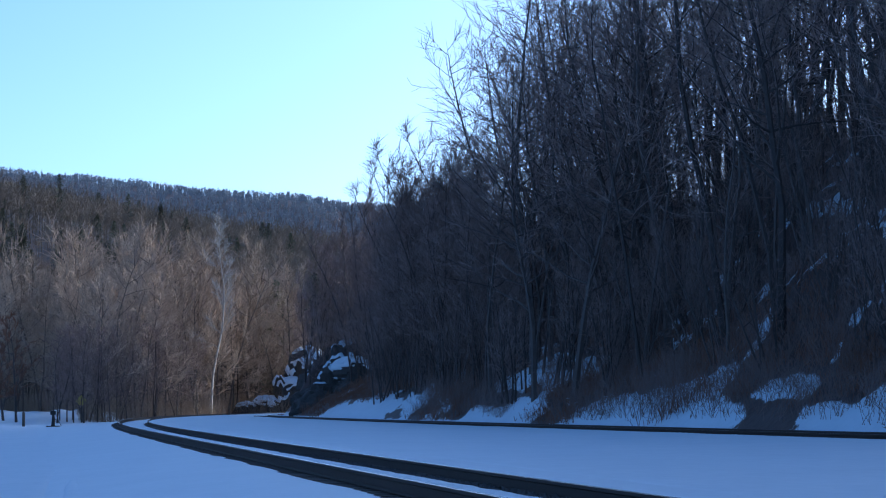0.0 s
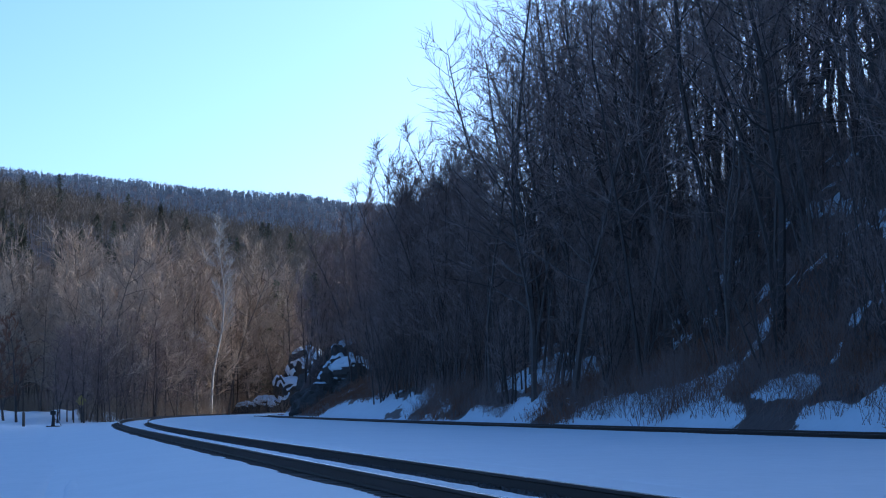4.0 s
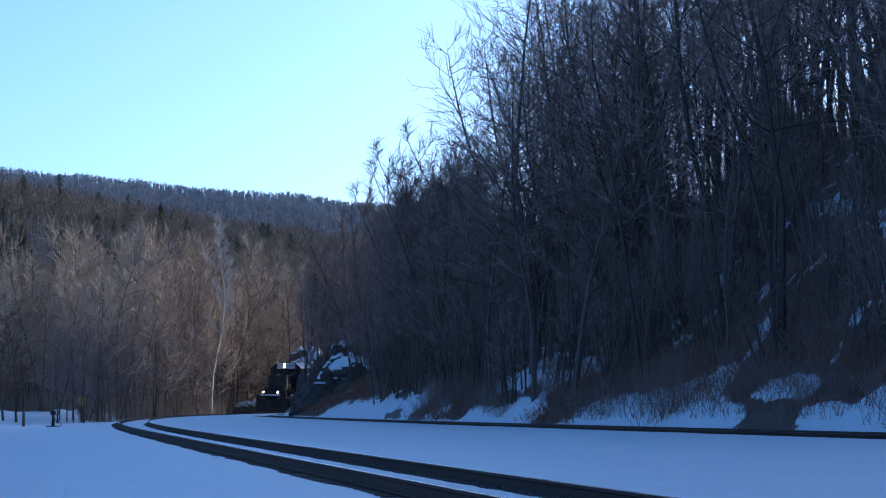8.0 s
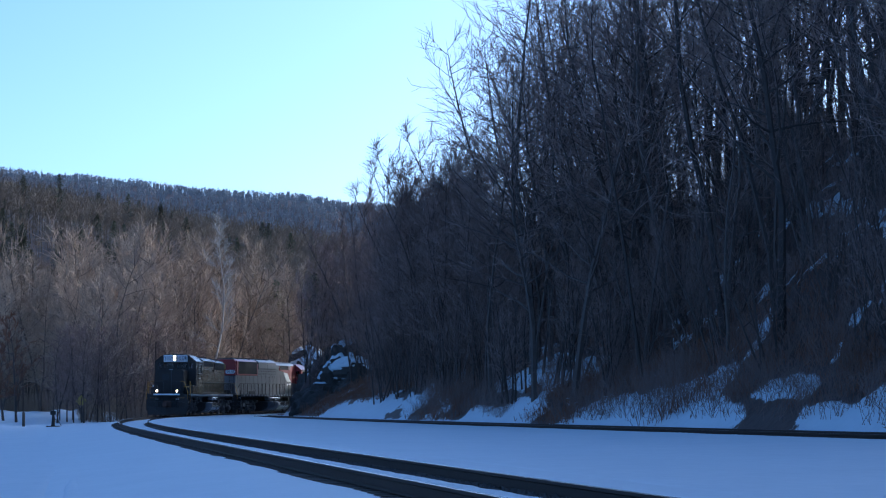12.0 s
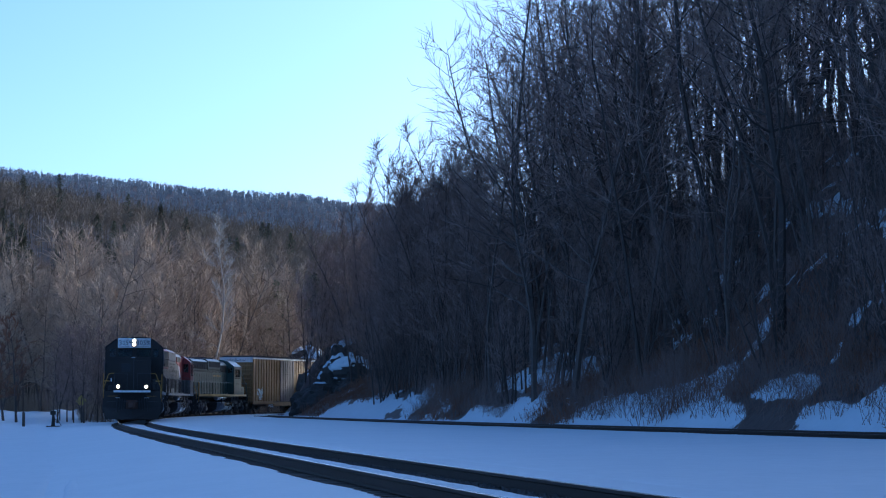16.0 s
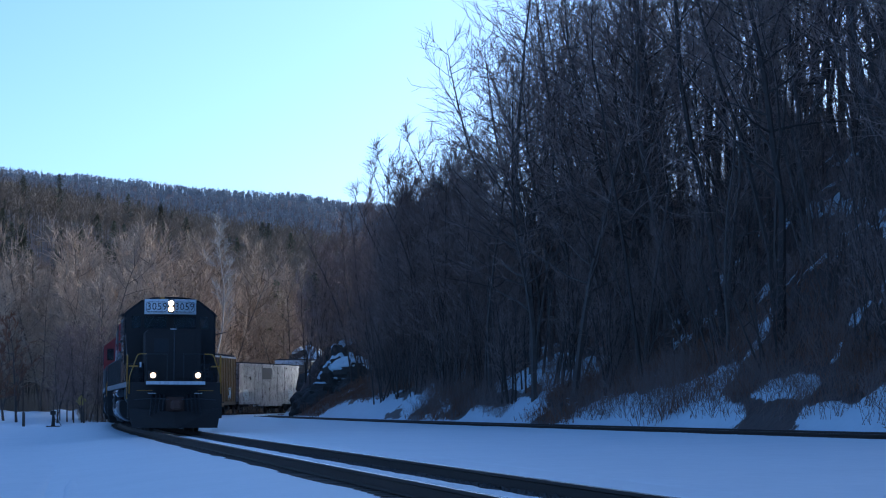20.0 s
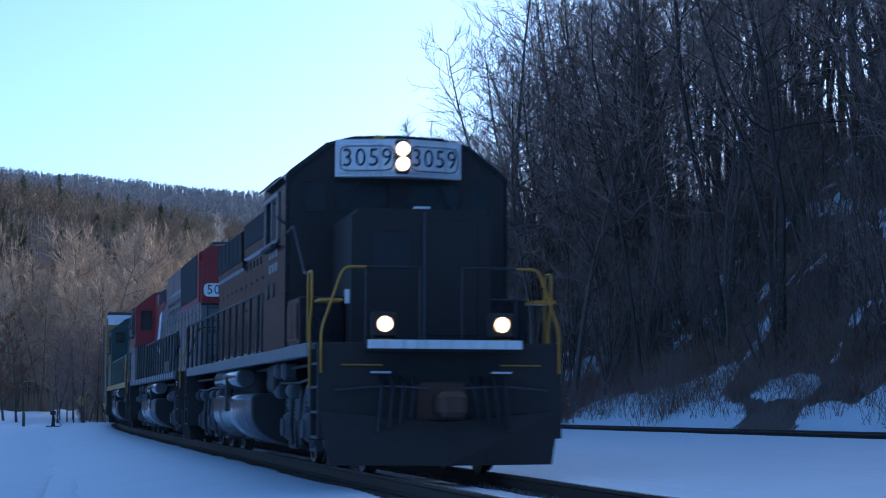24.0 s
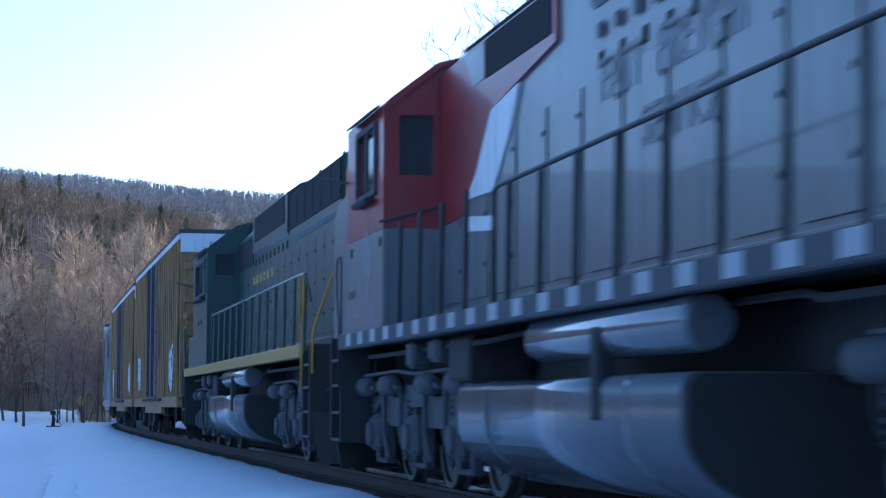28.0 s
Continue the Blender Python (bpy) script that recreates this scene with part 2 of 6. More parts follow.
def ground(x, y):
    """Height of the ground and how much leaf litter lies bare (arrays)."""
    x, y = np.asarray(x, float), np.asarray(y, float)
    q, s = to_main(x, y)
    q = q.reshape(x.shape)
    r = np.hypot(x, y)
    az = np.degrees(np.arctan2(x, np.maximum(y, 1e-3)))
    D = (x - siding_x(np.clip(y, -80, 176))) * 0.965
    flat = -0.40 - 0.05 * smooth(-3, -8, q) + 0.10 * (fbm(x * 0.12, y * 0.12, 3) - 0.5) + 0.04 * (fbm(x * 0.9, y * 0.9, 9) - 0.5)
    flat = np.where(q > 0, -0.075 - 0.02 * smooth(1, 4, q) + 0.03 * (fbm(x * 0.3, y * 0.3, 5) - 0.5), flat)
    flat = flat + 0.0009 * np.clip(y, 0, 180)
    bank = smooth(-25.0, -31.0, x) * smooth(143, 168, y) * (1 - smooth(186, 196, y)) * (q < -4)
    flat = flat + bank * (0.62 + 1.3 * (fbm(x * 0.3, y * 0.3, 77) - 0.5))
    for o, w in ((0.0, 0.13), (1.25, 0.13)):
        rut = x - (-0.9 + o - 0.157 * y + 0.25 * np.sin(y * 0.13))
        flat = flat - 0.10 * np.exp(-(rut / w) ** 2) * (q < -3) * smooth(18, 30, y) * (1 - smooth(70, 85, y)) + 0.025 * np.exp(-((rut - 0.25) / w) ** 2) * (q < -3) * (y > 18) * (y < 80)
    rise = np.maximum(0, D - 1.9) * (0.62 + 0.25 * fbm(x * 0.08, y * 0.08, 21))
    rise = rise * (1 + 0.6 * smooth(0.10, 0.18, x / np.maximum(y, 1.0)) * smooth(3.5, 7, D))
    H = hill_top(x, y)
    hill = H * (1 - np.exp(-rise / H))
    hill = hill + smooth(1.8, 4, D) * 0.45 * (fbm(x * 1.3, y * 1.3, 35) - 0.5) + smooth(3, 9, D) * (1.3 * (fbm(x * 0.22, y * 0.22, 31) - 0.5) + 0.4 * (fbm(x * 0.9, y * 0.9, 33) - 0.5))
    hill = hill * np.where((q > 0) & (D > 0), smooth(3.0, 10.0, q), 0)
    wide = np.abs(az)
    ridge = np.clip(182 - 3.5 * (az + 4.5), 150, 222) + 14 * (fbm(az * 0.35, r * 0.002, 41) - 0.5)
    ridge = np.where(wide > 40, 150, ridge)
    crest = np.clip(61 - 1.9 * (az + 12.3), 40, 66) * (0.92 + 0.16 * fbm(x * 0.012, y * 0.012, 51))
    far = crest * smooth(285, 640, r) * (1 - 0.75 * smooth(690, 980, r)) + (ridge - 0.25 * crest + 29 * (fbm(x * 0.004, y * 0.004, 51) - 0.5)) * smooth(1000, 1850, r)
    shelf = 5.0 * smooth(5.0, 7.6, q) * smooth(157, 166, y) * (1 - smooth(184, 194, y)) * (1 - smooth(-4, 2, x))
    near_track = 1 - smooth(1.0, 2.0, np.abs(q))
    z = flat + np.maximum(hill, shelf * (0.85 + 0.3 * fbm(x * 0.4, y * 0.4, 37))) + far
    z = np.where(s.reshape(x.shape) < 260, z * (1 - near_track) + np.minimum(z, -0.45) * near_track, z)
    z = z - 0.30 * (1 - smooth(1.2, 1.9, np.abs(D))) * ((y > -60) & (y < 168))
    n = fbm(x * 0.30, y * 0.06, 61)
    n3 = fbm(x * 0.75, y * 0.13, 63)
    snow = np.zeros(x.shape)
    for yc, dc, ry, rd in SNOW_PATCHES:
        e = 0.86 * np.hypot((y - yc + 0.5 * (D - dc)) / ry, (D - dc) / rd) + 2.2 * (n3 - 0.5) + 0.9 * (n - 0.5)
        snow = np.maximum(snow, 1 - smooth(0.55, 1.15, e))
    specks = smooth(0.60, 0.68, fbm(x * 1.1, y * 0.8, 71)) * smooth(3, 5, D)
    lit = smooth(1.45, 2.1, D) * (q > 0) * (1 - 0.72 * np.maximum(snow, 0.85 * specks))
    wood = smooth(6, 12, -q) * smooth(118, 150, y) * (0.45 + 0.5 * n)
    wood = np.where((y < 184) & (x < -0.16 * y), 0.0, wood)
    # left of the view the ground is kept snowy to cool the locomotive's reflections
    lit = np.maximum(np.maximum(np.maximum(lit, wood), smooth(185, 215, r) * (az > -16) + smooth(330, 420, r)), smooth(0.1, 0.5, shelf))
    return z, np.clip(lit, 0, 1)


def ground_z(x, y):
    return float(ground(np.array([x]), np.array([y]))[0][0])


def ground_material():
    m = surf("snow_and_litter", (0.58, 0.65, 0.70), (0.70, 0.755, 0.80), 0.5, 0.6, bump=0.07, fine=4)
    N, L = m.node_tree.nodes, m.node_tree.links
    b = N["Principled BSDF"]
    snow = b.inputs["Base Color"].links[0].from_socket
    at = N.new("ShaderNodeAttribute")
    at.attribute_name = "litter"
    tc = N.new("ShaderNodeTexCoord")
    n = N.new("ShaderNodeTexNoise")
    n.inputs["Scale"].default_value, n.inputs["Detail"].default_value, n.inputs["Roughness"].default_value = 1.6, 10, 0.75
    mp = N.new("ShaderNodeMapping")
    mp.inputs["Scale"].default_value = (1.3, 0.6, 1.0)
    L.new(tc.outputs["Object"], mp.inputs["Vector"])
    L.new(mp.outputs[0], n.inputs["Vector"])
    a = N.new("ShaderNodeMath")
    a.operation = 'ADD'
    L.new(at.outputs["Fac"], a.inputs[0])
    L.new(n.outputs[0], a.inputs[1])
    r = N.new("ShaderNodeMapRange")
    r.inputs["From Min"].default_value, r.inputs["From Max"].default_value = 0.96, 1.06
    L.new(a.outputs[0], r.inputs["Value"])
    n2 = N.new("ShaderNodeTexNoise")
    n2.inputs["Scale"].default_value, n2.inputs["Detail"].default_value = 3.5, 8
    L.new(tc.outputs["Object"], n2.inputs["Vector"])
    leaf = N.new("ShaderNodeMix")
    leaf.data_type = 'RGBA'
    leaf.inputs["A"].default_value, leaf.inputs["B"].default_value = (0.016, 0.009, 0.006, 1), (0.085, 0.045, 0.027, 1)
    L.new(n2.outputs[0], leaf.inputs["Factor"])
    mix = N.new("ShaderNodeMix")
    mix.data_type = 'RGBA'
    L.new(r.outputs[0], mix.inputs["Factor"])
    L.new(snow, mix.inputs["A"])
    L.new(leaf.outputs["Result"], mix.inputs["B"])
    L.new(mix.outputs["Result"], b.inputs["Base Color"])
    return m


def build_ground():
    az = np.concatenate([np.linspace(-180, -30, 46)[:-1], np.linspace(-30, -14, 24)[:-1], np.linspace(-14, 14, 330),
                         np.linspace(14, 60, 70)[1:], np.linspace(60, 180, 40)[1:-1]])
    rr = np.concatenate([[1.2, 2.0], np.geomspace(3, 45, 150), np.arange(45.4, 130, 0.4), np.geomspace(130.5, 250, 60), np.geomspace(254, 1000, 90), np.geomspace(1030, 4600, 40)])
    A, R = np.meshgrid(np.radians(az), rr)
    X, Y = R * np.sin(A), R * np.cos(A)
    Z, Lit = ground(X, Y)
    na, nr = len(az), len(rr)
    verts = np.stack([X.ravel(), Y.ravel(), Z.ravel()], 1).tolist()
    verts.append((0, 0, -0.42))
    i, j = np.meshgrid(np.arange(nr - 1), np.arange(na), indexing="ij")
    a, b = (i * na + j).ravel(), (i * na + (j + 1) % na).ravel()
    faces = np.stack([a, a + na, b + na, b], 1).tolist()
    c = len(verts) - 1
    faces += [[c, k, (k + 1) % na] for k in range(na)]
    me = from_arrays("ground", verts, faces, True)
    me.attributes.new("litter", 'FLOAT', 'POINT').data.foreach_set("value", np.append(Lit.ravel(), 0.0))
    return tagged(placed("ground", me, ground_material()), "snowy ground rising into a leaf-littered wooded hillside", "ground", kind="structure")


GROUND = build_ground()


# ================= tracks =================
def swept(name, s, profile, material, parent=None, label="", closed=False, siding=False, jitter=None):
    """A strip along a track: profile points are (distance right of the centre, height over the rail top)."""
    s = np.asarray(s, float)
    if siding:
        y = s
        x, z = siding_x(y), 0.0 * y
        slope = 2 * SID[0] * y + SID[1]
        hd, cant = np.arctan(slope), 0.0
    else:
        x, y, z, hd = line(s)
        cant = CANT
    rows = []
    for k, (q, h) in enumerate(profile):
        qq = q + (jitter(s, k) if jitter else 0.0)
        rows.append(np.stack([x + np.cos(hd) * qq, y - np.sin(hd) * qq, z + h + cant * (0.7525 - np.clip(qq, -1.3, 1.3))], 1))
    V = np.stack(rows, 1)
    n, m = V.shape[:2]
    faces = []
    for i in range(n - 1):
        for k in range(m if closed else m - 1):
            k2 = (k + 1) % m
            faces.append((i * m + k, i * m + k2, (i + 1) * m + k2, (i + 1) * m + k))
    me = from_arrays(name, V.reshape(-1, 3).tolist(), faces, not closed)
    ob = placed(name, me, material, parent, label)
    return ob


RAIL = [(-0.0375, 0.0), (-0.0375, -0.035), (-0.009, -0.05), (-0.009, -0.145), (-0.07, -0.16), (-0.07, -0.172),
        (0.07, -0.172), (0.07, -0.16), (0.009, -0.145), (0.009, -0.05), (0.0375, -0.035), (0.0375, 0.0)]


def track(name, s, ties, siding=False, label=""):
    root = tagged(new(name), label, "railway track", kind="structure")
    for side in (-0.7525, 0.7525):
        rail = swept("rail", s, [(side + a, b) for a, b in RAIL], RAILSIDE, root, "rusty steel rail", True, siding)
        swept("running_band", s, [(side - 0.027, 0.001), (side - 0.022, 0.003), (side + 0.022, 0.003), (side + 0.027, 0.001)],
              RAILDULL if siding else RAILTOP, rail, "worn bright running surface", False, siding)
    bm = bmesh.new()
    box(bm, (-1.29, -0.11, -0.175), (1.29, 0.11, 0.0), 0.012)
    tie = None
    for s1 in ties:
        if siding:
            x, y, z, hd, ca = float(siding_x(s1)), s1, 0.0, math.atan(2 * SID[0] * s1 + SID[1]), 0.0
        else:
            x, y, z, hd = [float(v) for v in line(s1)]
            ca = CANT
        if tie is None:
            tie = part("tie", bm, TIE, root)
            ob = tie
        else:
            ob = placed("tie", tie.data, None, root)
        ob.matrix_basis = pose(x, y, z - 0.178 + ca * 0.7525, 0, math.degrees(ca), -math.degrees(hd) + random.uniform(-1.2, 1.2)) @ Matrix.Translation((random.uniform(-0.05, 0.05), 0, 0))
    return root


S_MAIN = np.concatenate([np.arange(-58, 60, 1.0), np.arange(60, 300, 2.0), np.arange(300, 421, 10.0)])
Y_SID = np.arange(-55, 171, 3.0)
main_track = track("main_track", S_MAIN, np.arange(-30, 118, 0.54), False, "curved main track with rusty rails bedded in snow")
siding = track("siding_track", Y_SID, np.arange(34, 100, 0.56), True, "snow-covered side track along the foot of the slope")


def ragged(amount, k_edge, scale=1.1, seed=0):
    return lambda s, k: amount * 2 * (fbm(np.asarray(s) * scale, np.full(len(s), 3.3), seed, 4) - 0.5) if k == k_edge else 0.0


S_FINE = np.concatenate([np.arange(-58, 80, 0.2), np.arange(80, 300, 1.0)])
tagged(swept("ballast_shoulder", S_FINE, [(-2.2, -0.55), (-1.75, -0.42), (-1.45, -0.32), (-1.30, -0.25), (-0.5, -0.225), (0.5, -0.225), (0.95, -0.225)], BALLAST,
             jitter=ragged(0.08, 2, 2.0, 5)), "dark stone ballast beside the rail", "ballast", kind="structure")
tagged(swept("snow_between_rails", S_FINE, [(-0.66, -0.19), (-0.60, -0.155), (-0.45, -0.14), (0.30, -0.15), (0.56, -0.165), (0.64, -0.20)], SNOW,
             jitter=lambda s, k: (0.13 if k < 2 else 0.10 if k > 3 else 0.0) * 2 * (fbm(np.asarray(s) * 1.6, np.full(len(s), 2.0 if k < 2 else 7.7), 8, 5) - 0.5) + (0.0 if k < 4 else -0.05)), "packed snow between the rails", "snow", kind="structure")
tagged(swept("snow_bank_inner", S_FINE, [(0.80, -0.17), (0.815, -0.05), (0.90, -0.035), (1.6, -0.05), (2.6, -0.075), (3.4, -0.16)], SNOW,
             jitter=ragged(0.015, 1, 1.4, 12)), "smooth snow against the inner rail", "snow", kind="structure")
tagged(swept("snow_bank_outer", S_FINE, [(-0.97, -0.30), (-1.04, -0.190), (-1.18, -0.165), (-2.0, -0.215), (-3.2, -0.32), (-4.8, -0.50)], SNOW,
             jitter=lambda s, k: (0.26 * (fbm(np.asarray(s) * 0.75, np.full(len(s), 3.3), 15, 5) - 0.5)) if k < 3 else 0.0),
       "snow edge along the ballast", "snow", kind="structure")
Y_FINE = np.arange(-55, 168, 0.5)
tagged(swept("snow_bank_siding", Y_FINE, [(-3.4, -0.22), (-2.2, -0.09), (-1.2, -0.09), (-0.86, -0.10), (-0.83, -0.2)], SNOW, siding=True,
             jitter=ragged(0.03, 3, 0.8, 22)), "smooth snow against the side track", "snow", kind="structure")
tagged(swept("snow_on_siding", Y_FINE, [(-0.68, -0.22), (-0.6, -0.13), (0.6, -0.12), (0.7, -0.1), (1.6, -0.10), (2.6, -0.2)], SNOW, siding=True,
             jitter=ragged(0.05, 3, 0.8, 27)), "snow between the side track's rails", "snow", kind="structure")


def ballast_stones():
    """Loose stones on the outer shoulder."""
    rng = np.random.default_rng(5)
    V, F = [], []
    for i in range(10500):
        s = rng.uniform(-5, 60)
        q = rng.uniform(-1.20, -0.84) if i < 7000 else rng.uniform(0.50, 0.69) if i < 9200 else rng.uniform(-0.70, -0.56)
        x, y, z, hd = [float(v) for v in line(s)]
        h = np.interp(q, [-1.75, -1.45, -1.30, -0.84, -0.75, -0.7, 0.7], [-0.42, -0.32, -0.25, -0.225, -0.2, -0.17, -0.175])
        c = np.array([x + math.cos(hd) * q, y - math.sin(hd) * q, z + h + CANT * (0.75 - q) + 0.005])
        r = rng.uniform(0.018, 0.042)
        o = len(V)
        for d in ((1, 0, 0), (0, 1, 0), (-1, 0, 0), (0, -1, 0), (0, 0, 1), (0, 0, -1)):
            V.append((c + (np.array(d) * rng.uniform(0.6, 1.2) + rng.normal(0, 0.25, 3)) * r).tolist())
        F += [(o + a, o + (a + 1) % 4, o + 4) for a in range(4)] + [(o + (a + 1) % 4, o + a, o + 5) for a in range(4)]
    tagged(placed("ballast_stones", from_arrays("ballast_stones", V, F), BALLAST), "loose grey crushed stones beside the rail", "stones", kind="stuff")


ballast_stones()


def snow_specks():
    """Bits of twig and bark blown on to the snow."""
    g = np.random.default_rng(9)
    V, F = [], []
    for i in range(90):
        y = 22 + 60 * g.uniform() ** 2
        x = y * g.uniform(-0.22, 0.20)
        q = q_main(x, y)
        if abs(q) < 1.6 or q > -5.2:
            continue
        z = ground_z(x, y)
        a, l, w = g.uniform(0, 3.1), g.uniform(0.012, 0.05), g.uniform(0.005, 0.011)
        c, s = math.cos(a), math.sin(a)
        o = len(V)
        for dx, dy, dz in ((-l, -w, 0), (l, -w, 0.004), (l, w, 0), (-l, w, 0.004), (0, 0, 0.02)):
            V.append((x + c * dx - s * dy, y + s * dx + c * dy, z + dz))
        F += [(o, o + 1, o + 4), (o + 1, o + 2, o + 4), (o + 2, o + 3, o + 4), (o + 3, o, o + 4), (o + 3, o + 2, o + 1, o)]
    tagged(placed("snow_debris", from_arrays("snow_debris", V, F), TIE), "bits of dark twig and bark on the snow", "debris", kind="stuff")


snow_specks()

# ================= trees =================
def limbs_mesh(name, segs, sides):
    """Tapered pieces (p0, p1, r0, r1) as open frustums, or as pointed ones where r1 is 0."""
    P0 = np.array([s[0] for s in segs], float)
    P1 = np.array([s[1] for s in segs], float)
    R0 = np.array([s[2] for s in segs], float)
    R1 = np.array([s[3] for s in segs], float)
    d = P1 - P0
    d /= np.linalg.norm(d, axis=1)[:, None] + 1e-9
    ref = np.where(np.abs(d[:, 2:3]) < 0.9, np.array([[0, 0, 1.0]]), np.array([[1.0, 0, 0]]))
    a = np.cross(d, ref)
    a /= np.linalg.norm(a, axis=1)[:, None] + 1e-9
    e = np.cross(d, a)
    V, F, o = [], [], 0
    tip = R1 <= 0
    ang = np.arange(sides) * math.tau / sides
    ring = a[:, None] * np.cos(ang)[None, :, None] + e[:, None] * np.sin(ang)[None, :, None]
    for pick, cone in ((~tip, False), (tip, True)):
        n = int(pick.sum())
        if not n:
            continue
        lo = P0[pick][:, None] + ring[pick] * R0[pick][:, None, None]
        k = np.arange(sides)
        if cone:
            vv = np.concatenate([lo, P1[pick][:, None]], 1)
            f = np.stack([k, (k + 1) % sides, np.full(sides, sides)], 1)
            m = sides + 1
        else:
            vv = np.concatenate([lo, P1[pick][:, None] + ring[pick] * R1[pick][:, None, None]], 1)
            f = np.stack([k, (k + 1) % sides, (k + 1) % sides + sides, k + sides], 1)
            m = 2 * sides
        V += vv.reshape(-1, 3).tolist()
        F += (f[None] + (np.arange(n) * m)[:, None, None] + o).reshape(-1, f.shape[1]).tolist()
        o += n * m
    return from_arrays(name, V, F)


def unit(v):
    return v / (np.linalg.norm(v) + 1e-9)


def grow(rng, H, r0, first, n1, reach, lift, n2, n3, twig, thin, lean=0.03):
    """Segments of a leafless tree: (trunk and limbs, twigs)."""
    big, fine = [], []
    pts = [np.zeros(3)]
    d = unit(np.array([rng.normal(0, lean), rng.normal(0, lean), 1]))
    K = 9
    for i in range(K):
        d = unit(d + np.array([rng.normal(0, 0.05), rng.normal(0, 0.05), 0.05]))
        pts.append(pts[-1] + d * H / K)
    rad = [r0 * (1.35 if i == 0 else 1) * (1 - i / K) ** 0.8 + 0.012 for i in range(K + 1)]
    for i in range(K):
        big.append((pts[i], pts[i + 1], rad[i], rad[i + 1]))
    P = np.array(pts)

    def along(f):
        t = f * K
        i = min(int(t), K - 1)
        return P[i] + (P[i + 1] - P[i]) * (t - i), rad[i] + (rad[i + 1] - rad[i]) * (t - i)
    az = rng.uniform(0, 6.28)
    for j in range(n1):
        f = first + (0.98 - first) * ((j + rng.uniform(0, 1)) / n1)
        p, r = along(f)
        az += 2.4 + rng.normal(0, 0.5)
        el = lift + rng.normal(0, 0.15) + 0.35 * f
        L = reach * H * (1.15 - f) * rng.uniform(0.6, 1.25) + 0.3
        dd = np.array([math.cos(az) * math.cos(el), math.sin(az) * math.cos(el), math.sin(el)])
        q, rb = p, r * 0.5
        for k in range(4):
            dd = unit(dd + np.array([rng.normal(0, 0.13), rng.normal(0, 0.13), 0.10 + rng.normal(0, 0.08)]))
            e = q + dd * L / 4
            r2 = rb * 0.68
            big.append((q, e, rb, r2))
            for m in range(n2):
                g = q + (e - q) * rng.uniform(0, 1)
                sd = unit(dd + rng.normal(0, 0.62, 3) + np.array([0, 0, 0.25]))
                l2 = L * rng.uniform(0.16, 0.42) * (1.1 - 0.18 * k)
                mid = g + sd * l2 * 0.5
                end = mid + unit(sd + rng.normal(0, 0.25, 3) + np.array([0, 0, 0.15])) * l2 * 0.5
                fine.append((g, mid, max(thin, r2 * 0.5), thin * 0.9))
                fine.append((mid, end, thin * 0.9, 0))
                for w in range(n3):
                    base = g + (end - g) * rng.uniform(0.1, 0.95)
                    td = unit(sd + rng.normal(0, 0.6, 3) + np.array([0, 0, 0.2]))
                    fine.append((base, base + td * twig * rng.uniform(0.5, 1.3), thin * 0.75, 0))
            q, rb = e, r2
        fine.append((q, q + dd * L * 0.2, rb, 0))
    return big, fine


def turn(d, rng, wide):
    """A direction swung off d by about that many radians."""
    o = unit(np.cross(d, rng.normal(0, 1, 3)))
    return d * math.cos(wide) + o * math.sin(wide)


